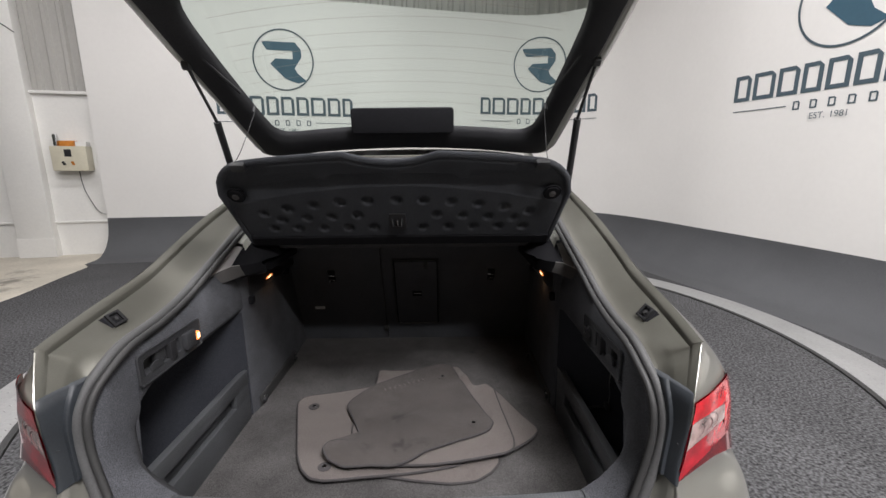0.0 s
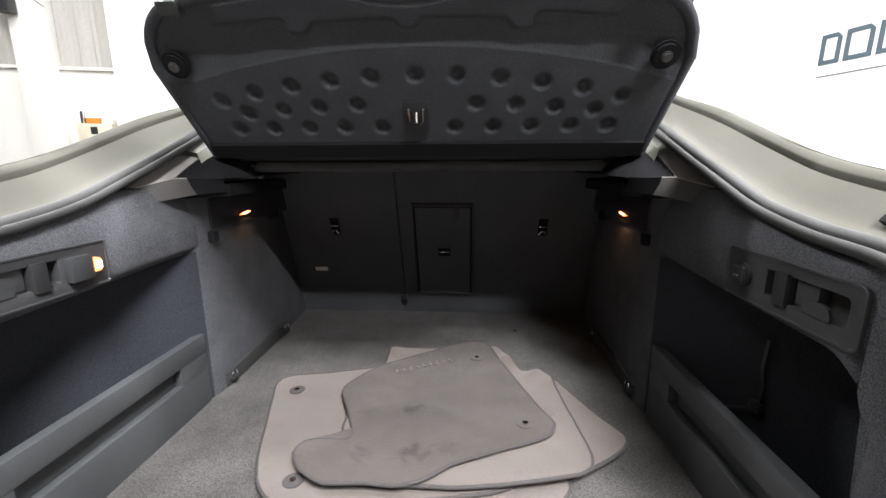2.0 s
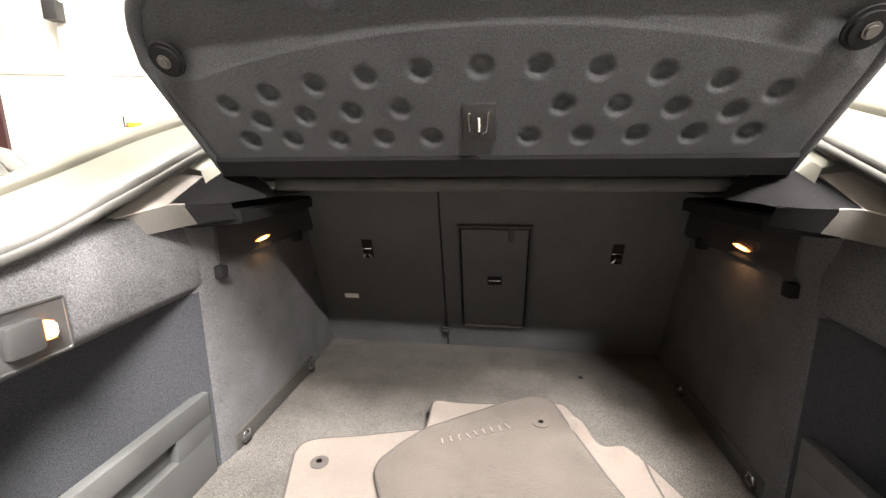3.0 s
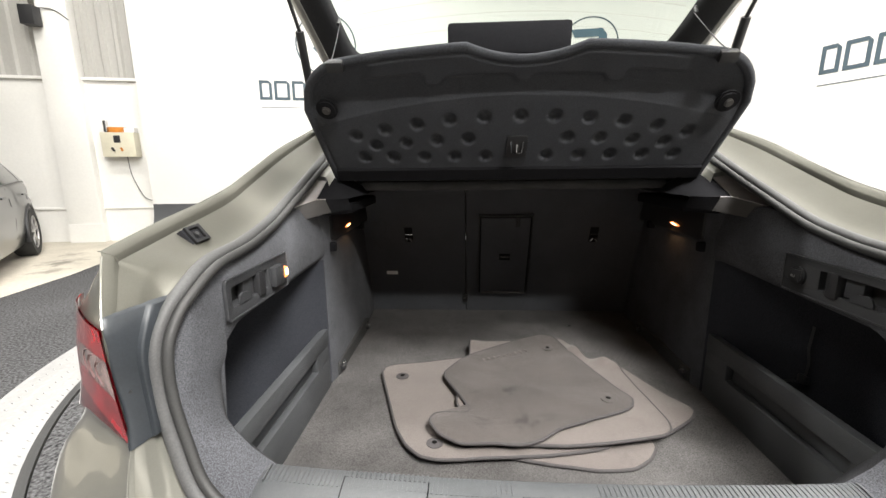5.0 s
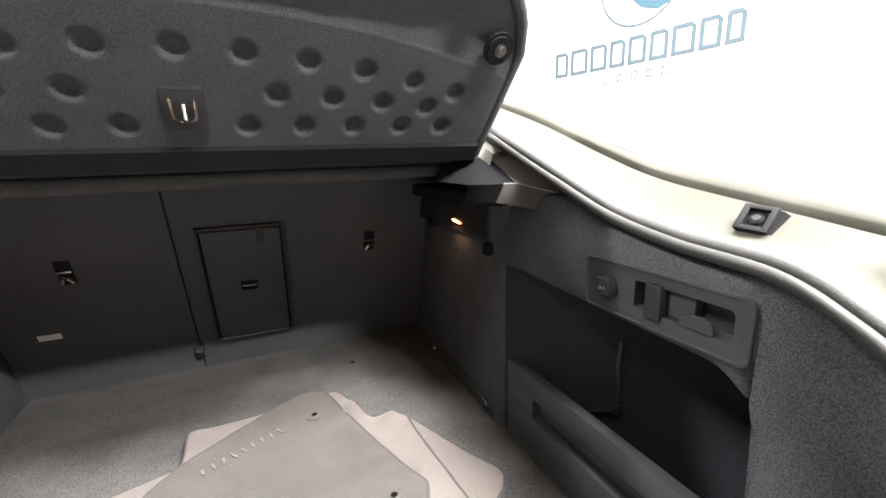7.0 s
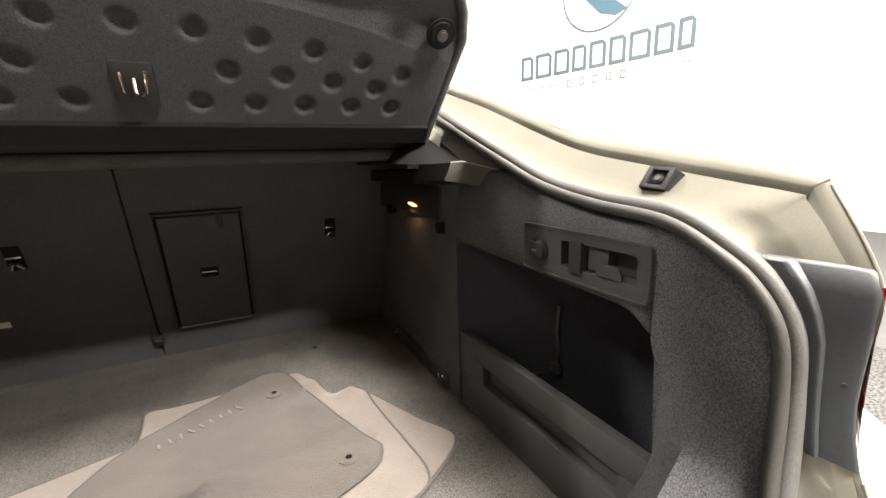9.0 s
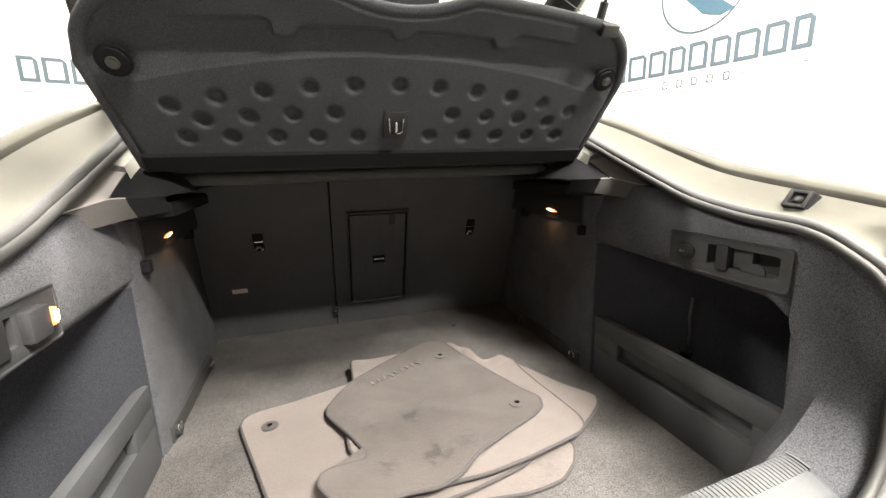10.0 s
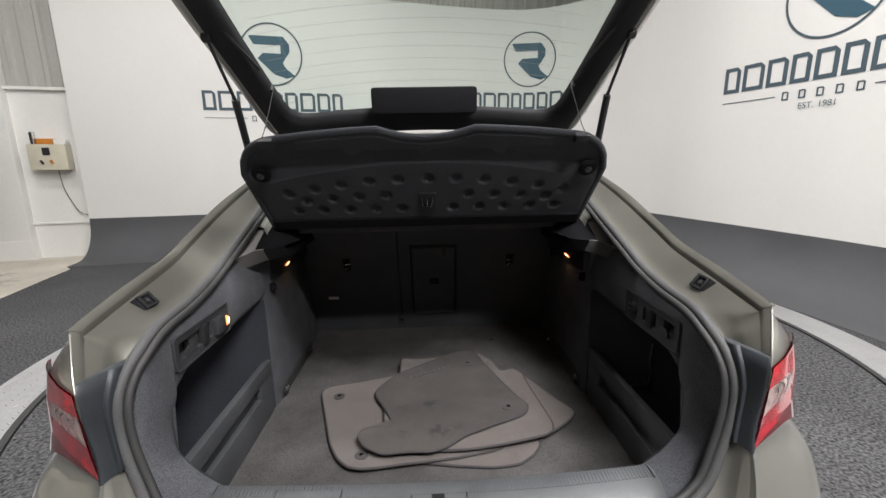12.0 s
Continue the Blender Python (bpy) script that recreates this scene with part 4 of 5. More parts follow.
# fixed front part of the cover behind the shelf
part("shelf_front", box(-0.50, 0.50, 0.878, 1.16, 1.140, 1.162, 0.008), BLACK, car, "black front shelf strip")
part("shelf_roll", tube([(-0.452, 0.866, 1.136), (-0.10, 0.864, 1.135), (0.10, 0.866, 1.136), (0.462, 0.866, 1.136)], 0.0145, 14), ROLL_FELT, car, "black felt roll along the shelf hinge")

# light of the small boot lamps
for x, y, z, turn in ((0.508, 0.89, 1.004, -35), (-0.508, 0.89, 1.004, 35), (-0.505, 0.422, 0.98, 60)):
    li = bpy.data.lights.new("boot_light", "AREA")
    li.shape, li.size, li.size_y, li.energy, li.color = "RECTANGLE", 0.008, 0.045, 0.03, (1.0, 0.55, 0.25)
    lo = new("boot_light", li)
    lo.parent = car
    lo.matrix_local = pose(x, y, z, 0, -turn, 0)

# tail lamps
RED = material("red_lens", (0.62, 0.006, 0.014), 0.10, 0.0, stain=0.5, stain_size=42, bump=0.25, bump_size=55, coat=0.7, spec=0.5)
DEEP_RED = material("deep_red_lens", (0.13, 0.002, 0.006), 0.08, 0.0, stain=0.3, stain_size=30, coat=0.8, spec=0.5)
LOWER_RED = material("lower_red_lens", (0.38, 0.008, 0.018), 0.10, 0.0, stain=0.45, stain_size=30, bump=0.15, bump_size=45, coat=0.7, spec=0.5)
CLEAR_LENS = material("clear_lens", (0.44, 0.31, 0.29), 0.16, 0.3, stain=0.7, stain_size=34, bump=0.35, bump_size=40, coat=0.8)
ARC_GREY = material("reflector_grey", (0.17, 0.10, 0.10), 0.3, 0.3)


def skin_at(u, z, out=0.0):
    """A place on the lamp's face: u from its inner edge (0) to its outer end (1)."""
    zs = [r[0][2] for r in SKIN[3:8]][::-1]
    def row(k):
        return smooth_line(SKIN[3:8][::-1][k][:4], 8)
    k = max(0, min(3, int(np.searchsorted(zs, z)) - 1))
    t = max(0.0, min(1.0, (z - zs[k]) / (zs[k + 1] - zs[k])))
    a, b = row(k), row(k + 1)
    x = u * 16.9
    i = int(x)
    pa, pb = a[i].lerp(a[i + 1], x - i), b[i].lerp(b[i + 1], x - i)
    p = pa.lerp(pb, t)
    return Vector((p.x + 0.55 * out, p.y - 0.8 * out, z))


def lamp_top(u):
    return 1.003 + 0.012 * u


def lamp_low(u):
    return 0.843 + 0.020 * math.sin(math.pi * min(1.0, u * 1.1))


def lens(u0, u1, a, b, out, nu_=16, nz=8):
    """A pane over part of the lamp; a and b: heights (0 low, 1 high) at its two edges as functions of u."""
    rows = []
    for u in np.linspace(u0, u1, nu_):
        lo, hi = lamp_low(u), lamp_top(u)
        rows.append([skin_at(u, lo + (hi - lo) * lerp(a(u), b(u), k), out) for k in np.linspace(0, 1, nz)])
    return rows


UPPER_LINE, CLEAR_LINE = lambda u: 0.735 - 0.09 * u, lambda u: 0.395 + 0.13 * u * u
for s in (1, -1):
    shape = lambda rows: loft([[mir(p, s) for p in r] for r in rows])
    lampo = part("tail_lamp", shape(lens(0, 1, lambda u: 0, lambda u: 1, 0.0015)), DEEP_RED, car, "red and clear wraparound tail lamp")
    part("upper_lens", shape(lens(0.008, 0.985, lambda u: UPPER_LINE(u) + 0.002, lambda u: 0.995, 0.0040)), RED, lampo, "bright red upper lens")
    part("clear_lens", shape(lens(0.016, 0.70, lambda u: CLEAR_LINE(u) + 0.002, lambda u: UPPER_LINE(u) - 0.002, 0.0040)), CLEAR_LENS, lampo, "clear lens with pale reflector")
    part("outer_lens", shape(lens(0.705, 0.985, lambda u: 0.33, lambda u: UPPER_LINE(u) - 0.002, 0.0040)), RED, lampo)
    part("lower_lens", shape(lens(0.008, 0.985, lambda u: 0.02 + 0.27 * u, lambda u: CLEAR_LINE(u) - 0.002 if u < 0.70 else 0.33, 0.0040)), LOWER_RED, lampo, "red lower lens")
    part("reflector", shape(lens(0.06, 0.97, lambda u: 0.005, lambda u: 0.012 + 0.27 * u, 0.0030)), DEEP_RED, lampo, "deep red reflector")
    for k, w in ((0.20, 0.0010), (0.34, 0.0014), (0.46, 0.0010)):
        part("reflector_arc", tube([mir(skin_at(u, lerp(lamp_low(u), lamp_top(u), v), 0.0040), s) for u, v in ((k - 0.04, 0.69), (k + 0.06, 0.64), (k + 0.10, 0.57), (k + 0.08, 0.50), (k, 0.44))], w, 6), ARC_GREY, lampo, "pale curved reflector edge")
    # dark panel beside the lamp
    pan = [(Vector(a), Vector(b), k) for a, b, k in (
        ((0.545, 0.067, 0.8495), (0.5605, 0.0205, 0.8435), -0.6), ((0.5455, 0.0675, 0.851), (0.5605, 0.021, 0.845), 0.8), ((0.547, 0.068, 0.855), (0.562, 0.0225, 0.849), 1.0), ((0.5515, 0.070, 0.875), (0.5655, 0.029, 0.870), 1.0), ((0.556, 0.0735, 0.902), (0.5705, 0.0335, 0.896), 1.0),
        ((0.5585, 0.077, 0.925), (0.576, 0.035, 0.922), 1.0), ((0.560, 0.081, 0.950), (0.579, 0.035, 0.948), 1.0), ((0.5595, 0.092, 0.974), (0.580, 0.0345, 0.973), 1.0), ((0.558, 0.108, 0.996), (0.5805, 0.0345, 0.994), 1.0),
        ((0.557, 0.115, 1.003), (0.581, 0.0355, 1.001), 0.9), ((0.5545, 0.128, 1.018), (0.5845, 0.041, 1.0145), 0.7), ((0.554, 0.130, 1.020), (0.5855, 0.043, 1.017), 0.45), ((0.554, 0.131, 1.021), (0.586, 0.044, 1.018), -0.6))]
    def pane(profile):
        return loft([[(s * (q.x - 0.91 * o * k), q.y - 0.41 * o * k, q.z) for q, o in ((a.lerp(b, v), o) for v, o in profile)] for a, b, k in pan])
    part("lamp_side_panel", pane(((0.34, 0.001), (0.36, 0.0046), (0.45, 0.0050), (0.60, 0.0052), (0.80, 0.0052), (0.93, 0.0048), (0.975, 0.0040), (1.0, 0.0022), (1.005, -0.002))), JAMB_PLASTIC, car, "dark blue-grey plastic panel beside the lamp")
    part("seal_side_panel", pane(((-0.05, -0.002), (-0.02, 0.0045), (0.08, 0.0068), (0.20, 0.0088), (0.30, 0.0103), (0.345, 0.0108), (0.375, 0.0104), (0.40, 0.0088), (0.425, 0.0062), (0.45, 0.0040))), JAMB_PLASTIC, car, "raised grey strip beside the seal")
    part("panel_pin", disc((0.5655 * s, 0.0428, 0.915), (0.91, 0.41 * s, 0), 0.0024, 0.0016, 10), BLACK, car)
    # rubber buffer on the channel
    at = Matrix.Translation((0.609 * s, 0.262, 1.079)) @ pose(0, 0, 0, 8, -52 * s, 0) @ Matrix.Diagonal((0.64, 0.64, 0.70, 1))
    bf = part("buffer", moved(box(-0.026, 0.026, -0.024, 0.030, -0.020, 0.018, 0.004), at), DEEP_BLACK, car, "black rubber buffer")
    for b in ((-0.026, 0.026, 0.019, 0.030), (-0.026, 0.026, -0.024, -0.014), (-0.026, -0.017, -0.016, 0.021), (0.017, 0.026, -0.016, 0.021)):
        part("buffer_frame", moved(box(b[0], b[1], b[2], b[3], 0.016, 0.025, 0.002), at), BUFFER_RUBBER, bf)
    part("buffer_pad", moved(disc((0, 0.002, 0.019), (0, 0, 1), 0.011, 0.006, 18, 0.002), at), BUFFER_RUBBER, bf)
    part("buffer_screw", moved(disc((0, 0.002, 0.0225), (0, 0, 1), 0.006, 0.003, 12), at), RUBBER_DARK, bf)
    ramp = loft([[(x, y, z) for x in (-0.024, -0.022, 0.022, 0.024)] for y, z in ((-0.022, -0.01), (-0.023, 0.018), (-0.030, 0.016), (-0.046, -0.008))])
    part("buffer_ramp", moved(ramp, at), DEEP_BLACK, bf)
    mound = loft([[(0.030 * math.cos(a) * k, -0.045 + 0.034 * math.sin(a) * k, h) for a in np.linspace(0, 2 * math.pi, 20, endpoint=False)] for k, h in ((1.0, -0.016), (0.85, -0.006), (0.65, 0.003), (0.4, 0.006), (0.05, 0.007))], close_u=True)
    part("mound", moved(mound, at), SHADED_PAINT, bf, "painted mound beside the buffer")

# tailgate, open
gate = new("tailgate")
gate["label"] = "open glazed tailgate in beige paint with black inner trim"
gate.parent = car


GATE_TILT = math.atan(0.6)


def gate_at(x, v, off=0.0):
    """x across; v: metres up the gate from the hinge; off: below its plane."""
    rise = 0.03 * max(0.0, 1 - (x / 0.52) ** 2)
    return Vector((x, 1.06 - v * math.cos(GATE_TILT) - off * math.sin(GATE_TILT), 1.52 + v * math.sin(GATE_TILT) + rise - off * math.cos(GATE_TILT)))


GLASS = pane_glass("tinted_glass", (0.80, 0.88, 0.84), 0.07)
gl = part("glass", loft([[gate_at(x, v) for x in np.linspace(-0.545, 0.545, 17)] for v in np.linspace(-0.02, 0.69, 10)]), GLASS, gate, "green tinted rear window")
gl.visible_shadow = False


def gate_outline(points):
    """A closed outline on the gate from its right half, hinge edge to tail."""
    half = smooth_line([(x, v, 0) for x, v in points], 5)
    return [(p.x, p.y) for p in half] + [(-p.x, p.y) for p in reversed(half[1:-1])]


OPENING = gate_outline([(0.0, 0.035), (0.30, 0.034), (0.43, 0.036), (0.475, 0.062), (0.494, 0.115), (0.512, 0.29), (0.524, 0.45), (0.528, 0.555), (0.512, 0.62), (0.45, 0.655), (0.25, 0.662), (0.0, 0.664)])
TRIM_EDGE = gate_outline([(0.0, -0.060), (0.30, -0.060), (0.46, -0.062), (0.548, -0.045), (0.562, 0.03), (0.580, 0.27), (0.596, 0.46), (0.604, 0.60), (0.606, 0.70), (0.55, 0.775), (0.27, 0.79), (0.0, 0.79)])
PAINT_EDGE = gate_outline([(0.0, -0.068), (0.30, -0.068), (0.48, -0.070), (0.585, -0.055), (0.606, 0.03), (0.622, 0.27), (0.640, 0.46), (0.648, 0.60), (0.652, 0.72), (0.60, 0.80), (0.30, 0.815), (0.0, 0.815)])
rows = [[gate_at(lerp(a[0], b[0], k), lerp(a[1], b[1], k), o) for a, b in zip(OPENING, TRIM_EDGE)] for k, o in ((0.0, 0.001), (0.03, 0.012), (0.10, 0.022), (0.32, 0.034), (0.75, 0.046), (0.93, 0.046), (1.0, 0.038))]
part("inner_trim", loft(rows, close_u=True), GATE_TRIM, gate, "black plastic window surround")
rows = [[gate_at(lerp(a[0], b[0], k), lerp(a[1], b[1], k), o) for a, b in zip(TRIM_EDGE, PAINT_EDGE)] for k, o in ((-0.05, 0.030), (0.05, 0.040), (0.35, 0.038), (0.40, 0.030), (0.85, 0.020), (1.0, 0.008), (1.0, -0.012), (0.4, -0.018))]
part("outer_frame", loft(rows, close_u=True), PAINT, gate, "beige painted frame edge")
# the tail end of the gate, past the glass
tail = ((0.79, 0.036), (0.92, 0.055), (1.00, 0.10), (1.05, 0.20), (1.075, 0.195), (1.05, 0.06), (0.98, 0.0), (0.80, -0.02))
part("tail_panel", loft([[gate_at(x, v - 0.05 * (x / 0.6) ** 2, o) for v, o in tail] for x in np.linspace(-0.64, 0.64, 17)], close_u=True), PAINT, gate, "beige painted tail end of the tailgate")
for s in (1, -1):
    # thin cable cover and cord pin on the trim
    part("trim_groove", tube([gate_at(s * lerp(0.505, 0.552, k), lerp(0.30, 0.46, k), 0.030) for k in (0, 0.5, 1)], 0.005, 6), BLACK, gate)
    part("cord_pin", disc(gate_at(0.499 * s, 0.215, 0.030), (0, -0.5, -0.85), 0.006, 0.022, 10), BLACK, gate)
part("brake_lamp_housing", moved(box(-0.187, 0.187, -0.04, 0.04, -0.045, 0.045, 0.012), Matrix.Translation((0, 0.975, 1.578)) @ pose(0, 0, 0, 8, 0, 0)), DEEP_BLACK, gate, "black high brake lamp housing")
WIRE = material("heater_wire", (0.24, 0.22, 0.19), 0.5, 0.3)
for v in np.linspace(0.10, 0.60, 11):
    part("heater_wire", tube([gate_at(x, v + 0.02 * (1 - (x / 0.5) ** 2), 0.001) for x in np.linspace(-0.485, 0.485, 13)], 0.0004, 4, caps=False), WIRE, gl)
for s in (1, -1):
    a, b, c = Vector((0.604 * s, 0.945, 1.245)), Vector((0.582 * s, 0.770, 1.558)), Vector((0.592 * s, 0.657, 1.705))
    st = part("strut", tube([a, b], 0.0115, 12), BLACK, car, "black gas strut")
    part("rod", tube([b, c], 0.0050, 10), BLACK, st, "thin dark rod")
    part("ball_joint", disc(c, (1, 0, 0), 0.013, 0.02, 16), BLACK, st)
    part("cord", tube(smooth_line([(0.436 * s, 0.548, 1.425), (0.452 * s, 0.64, 1.468), (0.496 * s, 0.862, 1.602)], 6), 0.0013, 6), BLACK, gate, "thin lifting cord")

# roof and cabin shell
rows = []
for y, z, w in ((1.275, 1.458, 0.56), (1.6, 1.485, 0.60), (2.2, 1.49, 0.62), (2.9, 1.45, 0.60), (3.45, 1.2, 0.66), (3.9, 0.96, 0.70)):
    rows.append([(w * u, y, z + 0.025 * (1 - u * u) - (0.02 * abs(u) ** 6)) for u in np.linspace(-1, 1, 15)])
part("roof", loft(rows), PAINT, car, "beige metallic roof")
for s in (1, -1):
    rows = [[mir(p, s) for p in r] for r in (
        [(0.55, 1.22, 1.43), (0.60, 1.6, 1.478), (0.62, 2.2, 1.483), (0.60, 2.9, 1.44), (0.66, 3.45, 1.19), (0.70, 3.9, 0.95), (0.66, 4.5, 0.80)],
        [(0.68, 1.4, 1.22), (0.70, 1.7, 1.20), (0.72, 2.2, 1.18), (0.72, 2.9, 1.12), (0.73, 3.4, 1.02), (0.74, 3.9, 0.93), (0.68, 4.5, 0.78)],
        [(0.79, 1.4, 0.98), (0.80, 1.7, 0.97), (0.81, 2.2, 0.95), (0.81, 2.9, 0.93), (0.81, 3.4, 0.91), (0.80, 3.9, 0.86), (0.70, 4.5, 0.70)],
        [(0.84, 1.4, 0.75), (0.84, 1.7, 0.73), (0.84, 2.2, 0.70), (0.84, 2.9, 0.70), (0.84, 3.4, 0.70), (0.83, 3.9, 0.68), (0.70, 4.55, 0.55)],
        [(0.82, 1.4, 0.24), (0.82, 1.7, 0.24), (0.82, 2.2, 0.24), (0.82, 2.9, 0.24), (0.82, 3.4, 0.24), (0.81, 3.9, 0.26), (0.66, 4.5, 0.30)])]
    part("body_side", loft([smooth_line(r, 3) for r in rows]), PAINT, car, "beige metallic body side")
part("bonnet", loft([[(w * u, y, z + 0.03 * (1 - u * u)) for u in np.linspace(-1, 1, 9)] for y, z, w in ((3.9, 0.95, 0.70), (4.2, 0.9, 0.69), (4.5, 0.80, 0.66), (4.6, 0.65, 0.62), (4.58, 0.30, 0.6))]), PAINT, car)
part("underbody", box(-0.78, 0.78, 0.05, 4.45, 0.24, 0.30), BLACK, car)
TYRE = material("tyre_rubber", (0.02, 0.02, 0.02), 0.8, grain=0.2, grain_size=80, bump=0.3, bump_size=120)
ALLOY = material("alloy_rim", (0.55, 0.55, 0.55), 0.3, 0.9, grain=0.05, grain_size=50)


def wheel(parent, x, y, side, radius=0.325, w=0.2, turn=0.0):
    """A wheel standing on the ground; its outside faces side along the local x axis."""
    ring = []
    for k in range(40):
        a = 2 * math.pi * k / 40
        ring.append([(x + dx, y + r * math.cos(a), radius + r * math.sin(a)) for dx, r in ((-w / 2, radius * 0.68), (-w / 2, radius * 0.93), (-w * 0.36, radius), (w * 0.36, radius), (w / 2, radius * 0.93), (w / 2, radius * 0.68))])
    wh = part("wheel", disc((x, y, radius), (1, 0, 0), radius * 0.68, w * 0.6, 32), BLACK, parent, "alloy wheel with black tyre")
    part("tyre", loft(ring, close_v=True), TYRE, wh)
    bm = bmesh.new()
    for k in range(5):
        for e in (-0.13, 0.13):
            a = 2 * math.pi * k / 5 + e + 0.3
            tube([(x + side * w * 0.40, y + r * math.cos(a + e * 0.5 * (r > 0.1)), radius + r * math.sin(a + e * 0.5 * (r > 0.1))) for r in (0.02, radius * 0.35, radius * 0.66)], [0.014, 0.011, 0.013], 6, bm=bm)
    ringp = [(x + side * w * 0.42, y + radius * 0.66 * math.cos(2 * math.pi * k / 36), radius + radius * 0.66 * math.sin(2 * math.pi * k / 36)) for k in range(36)]
    tube(ringp, 0.012, 6, closed=True, bm=bm)
    disc((x + side * w * 0.42, y, radius), (1, 0, 0), 0.035, 0.02, 16, bm=bm)
    part("rim", bm, ALLOY, wh, "five-spoke alloy rim")
    return wh


for x, y, sd in ((0.75, 0.95, 1), (-0.75, 0.95, -1), (0.75, 3.75, 1), (-0.75, 3.75, -1)):
    wheel(car, x, y, sd)

# ---- the lifted parcel shelf ----
shelf = thing("parcel_shelf", "black felt parcel shelf lifted by cords, dimpled underside", "parcel shelf", at=CAR_AXES)
SH_UP = Vector((0, -0.59, 0.807)).normalized()
SH_OUT = Vector((0, -0.807, -0.59)).normalized()
SH_O = Vector((0, 0.745, 1.166))


def shelf_top(x):
    """Length of the shelf at x, with the shallow wave in the middle of its rear edge."""
    a = abs(x)
    v = 0.356 - 0.20 * a * a
    v -= 0.034 * max(0.0, 1 - (a / 0.125) ** 2) if a < 0.125 else 0.0
    if a > 0.40:
        v -= 0.11 * (1 - math.sqrt(max(0.0, 1 - ((a - 0.40) / 0.1005) ** 2)))
    return v


def shelf_pt(x, v, off=0.0):
    """The upper end of the shelf leans a little further back."""
    lean = 0.016 * min(1.0, max(0.0, (v - 0.24) / 0.12)) ** 1.5
    return SH_O + Vector((x, 0, 0)) + SH_UP * v + SH_OUT * (off + lean)


DIMPLES = [(sx * x / 1.019, 0.185 - 0.285 * x * x) for sx in (1, -1) for x in (0.085, 0.170, 0.253, 0.336, 0.415)] + [(0.003, 0.185)]
DIMPLES += [(sx * x / 1.008, 0.1255 - 0.14 * x * x) for sx in (1, -1) for x in (0.124, 0.205, 0.286, 0.366)]
DIMPLES += [(sx * x, 0.070) for sx in (1, -1) for x in (0.079, 0.161, 0.241, 0.323, 0.401)]


def relief(x, v):
    r = 0.0
    for dx, dv in DIMPLES:
        q = ((x - dx) ** 2 + (v - dv) ** 2) / 0.0155 ** 2
        if q < 4:
            r -= 0.0125 / (1 + math.exp((math.sqrt(q) - 0.86) / 0.12))
    # band above the dimples sloping inward, then a raised field with three rounded tabs along its lower edge
    a = abs(x)
    step = 0.241 - 0.31 * x * x
    tab = math.exp(-(a / 0.020) ** 4) + math.exp(-((a - 0.196) / 0.022) ** 4)
    edge = (0.290 if a < 0.215 else 0.304) - 0.16 * a * a - 0.018 * tab
    side = 1 / (1 + math.exp((a - 0.345) / 0.006))
    over = max(0.0, v - step)
    slope = -0.010 * min(1.0, over / 0.045) - 0.0012 * min(1.0, over / 0.002)
    field = 1 / (1 + math.exp(max(-30.0, min(30.0, -(v - edge) / 0.0016)))) * side
    r += slope * (1 - field) + 0.002 * field
    return r


nu, nv = 320, 132
rows, back = [], []
for i in range(nv + 1):
    f = i / nv
    row, brow = [], []
    for j in range(nu + 1):
        x = -0.50 + 1.0 * j / nu
        v = f * shelf_top(x)
        wx = x * (0.985 + 0.055 * min(1.0, f * 1.2))
        e = min(1.0, min(f * 40, (1 - f) * 22), (0.5 - abs(x)) / 0.018)
        row.append(shelf_pt(wx, v, 0.004 + relief(x, v) * min(1, max(0, e)) - 0.012 * (1 - min(1, max(0, e))) ** 2))
        if i % 12 == 0 and j % 16 == 0:
            brow.append(shelf_pt(wx, v, -0.016))
    rows.append(row)
    if brow:
        back.append(brow)
bm = loft(rows)
part("felt_underside", bm, SHELF_FELT, shelf, "black felt underside with round dimples")
part("top_board", loft(back), BLACK, shelf)
line = [shelf_pt(x * 1.04, shelf_top(x), -0.006) for x in np.linspace(-0.5, 0.5, 81)]
line = [shelf_pt(-0.4925, 0.0, -0.006)] + line + [shelf_pt(0.4925, 0.0, -0.006)]
part("edge_binding", tube(line, 0.0105, 10), SHELF_FELT, shelf)
part("hinge_edge", tube([shelf_pt(-0.4925, -0.002, -0.006), shelf_pt(0.4925, -0.002, -0.006)], 0.0105, 10), RUBBER_DARK, shelf, "black hinge edge")
for s in (1, -1):
    bs = part("bump_stop", disc(shelf_pt(0.466 * s, 0.218, 0.012), SH_OUT, 0.026, 0.014, 24, 0.005), DEEP_BLACK, shelf, "black rubber bump stop")
    part("stud", disc(shelf_pt(0.466 * s, 0.218, 0.021), SH_OUT, 0.010, 0.008, 16, 0.003), BRACKET, bs)
for s in (1, -1):
    at = Matrix.Translation(shelf_pt(0.420 * s, shelf_top(0.40) - 0.002, 0.006)) @ SH_OUT.to_track_quat("Z", "Y").to_matrix().to_4x4()
    part("cord_clip", moved(box(-0.019, 0.019, -0.012, 0.012, -0.010, 0.010, 0.004), at), BLACK, shelf, "black clip for the lifting cord")
part("hinge_strip", loft([[shelf_pt(x, v, o) for x in np.linspace(-0.488, 0.488, 9)] for v, o in ((-0.006, 0.0), (-0.004, 0.009), (0.030, 0.0095), (0.036, 0.003))]), DEEP_BLACK, shelf, "black strip along the hinge")
plate = part("hook_plate", moved(box(-0.026, 0.026, -0.032, 0.032, -0.003, 0.004, 0.002), Matrix.Translation(shelf_pt(0, 0.10, 0.006)) @ SH_OUT.to_track_quat("Z", "Y").to_matrix().to_4x4()), BLACK, shelf, "black hook plate")
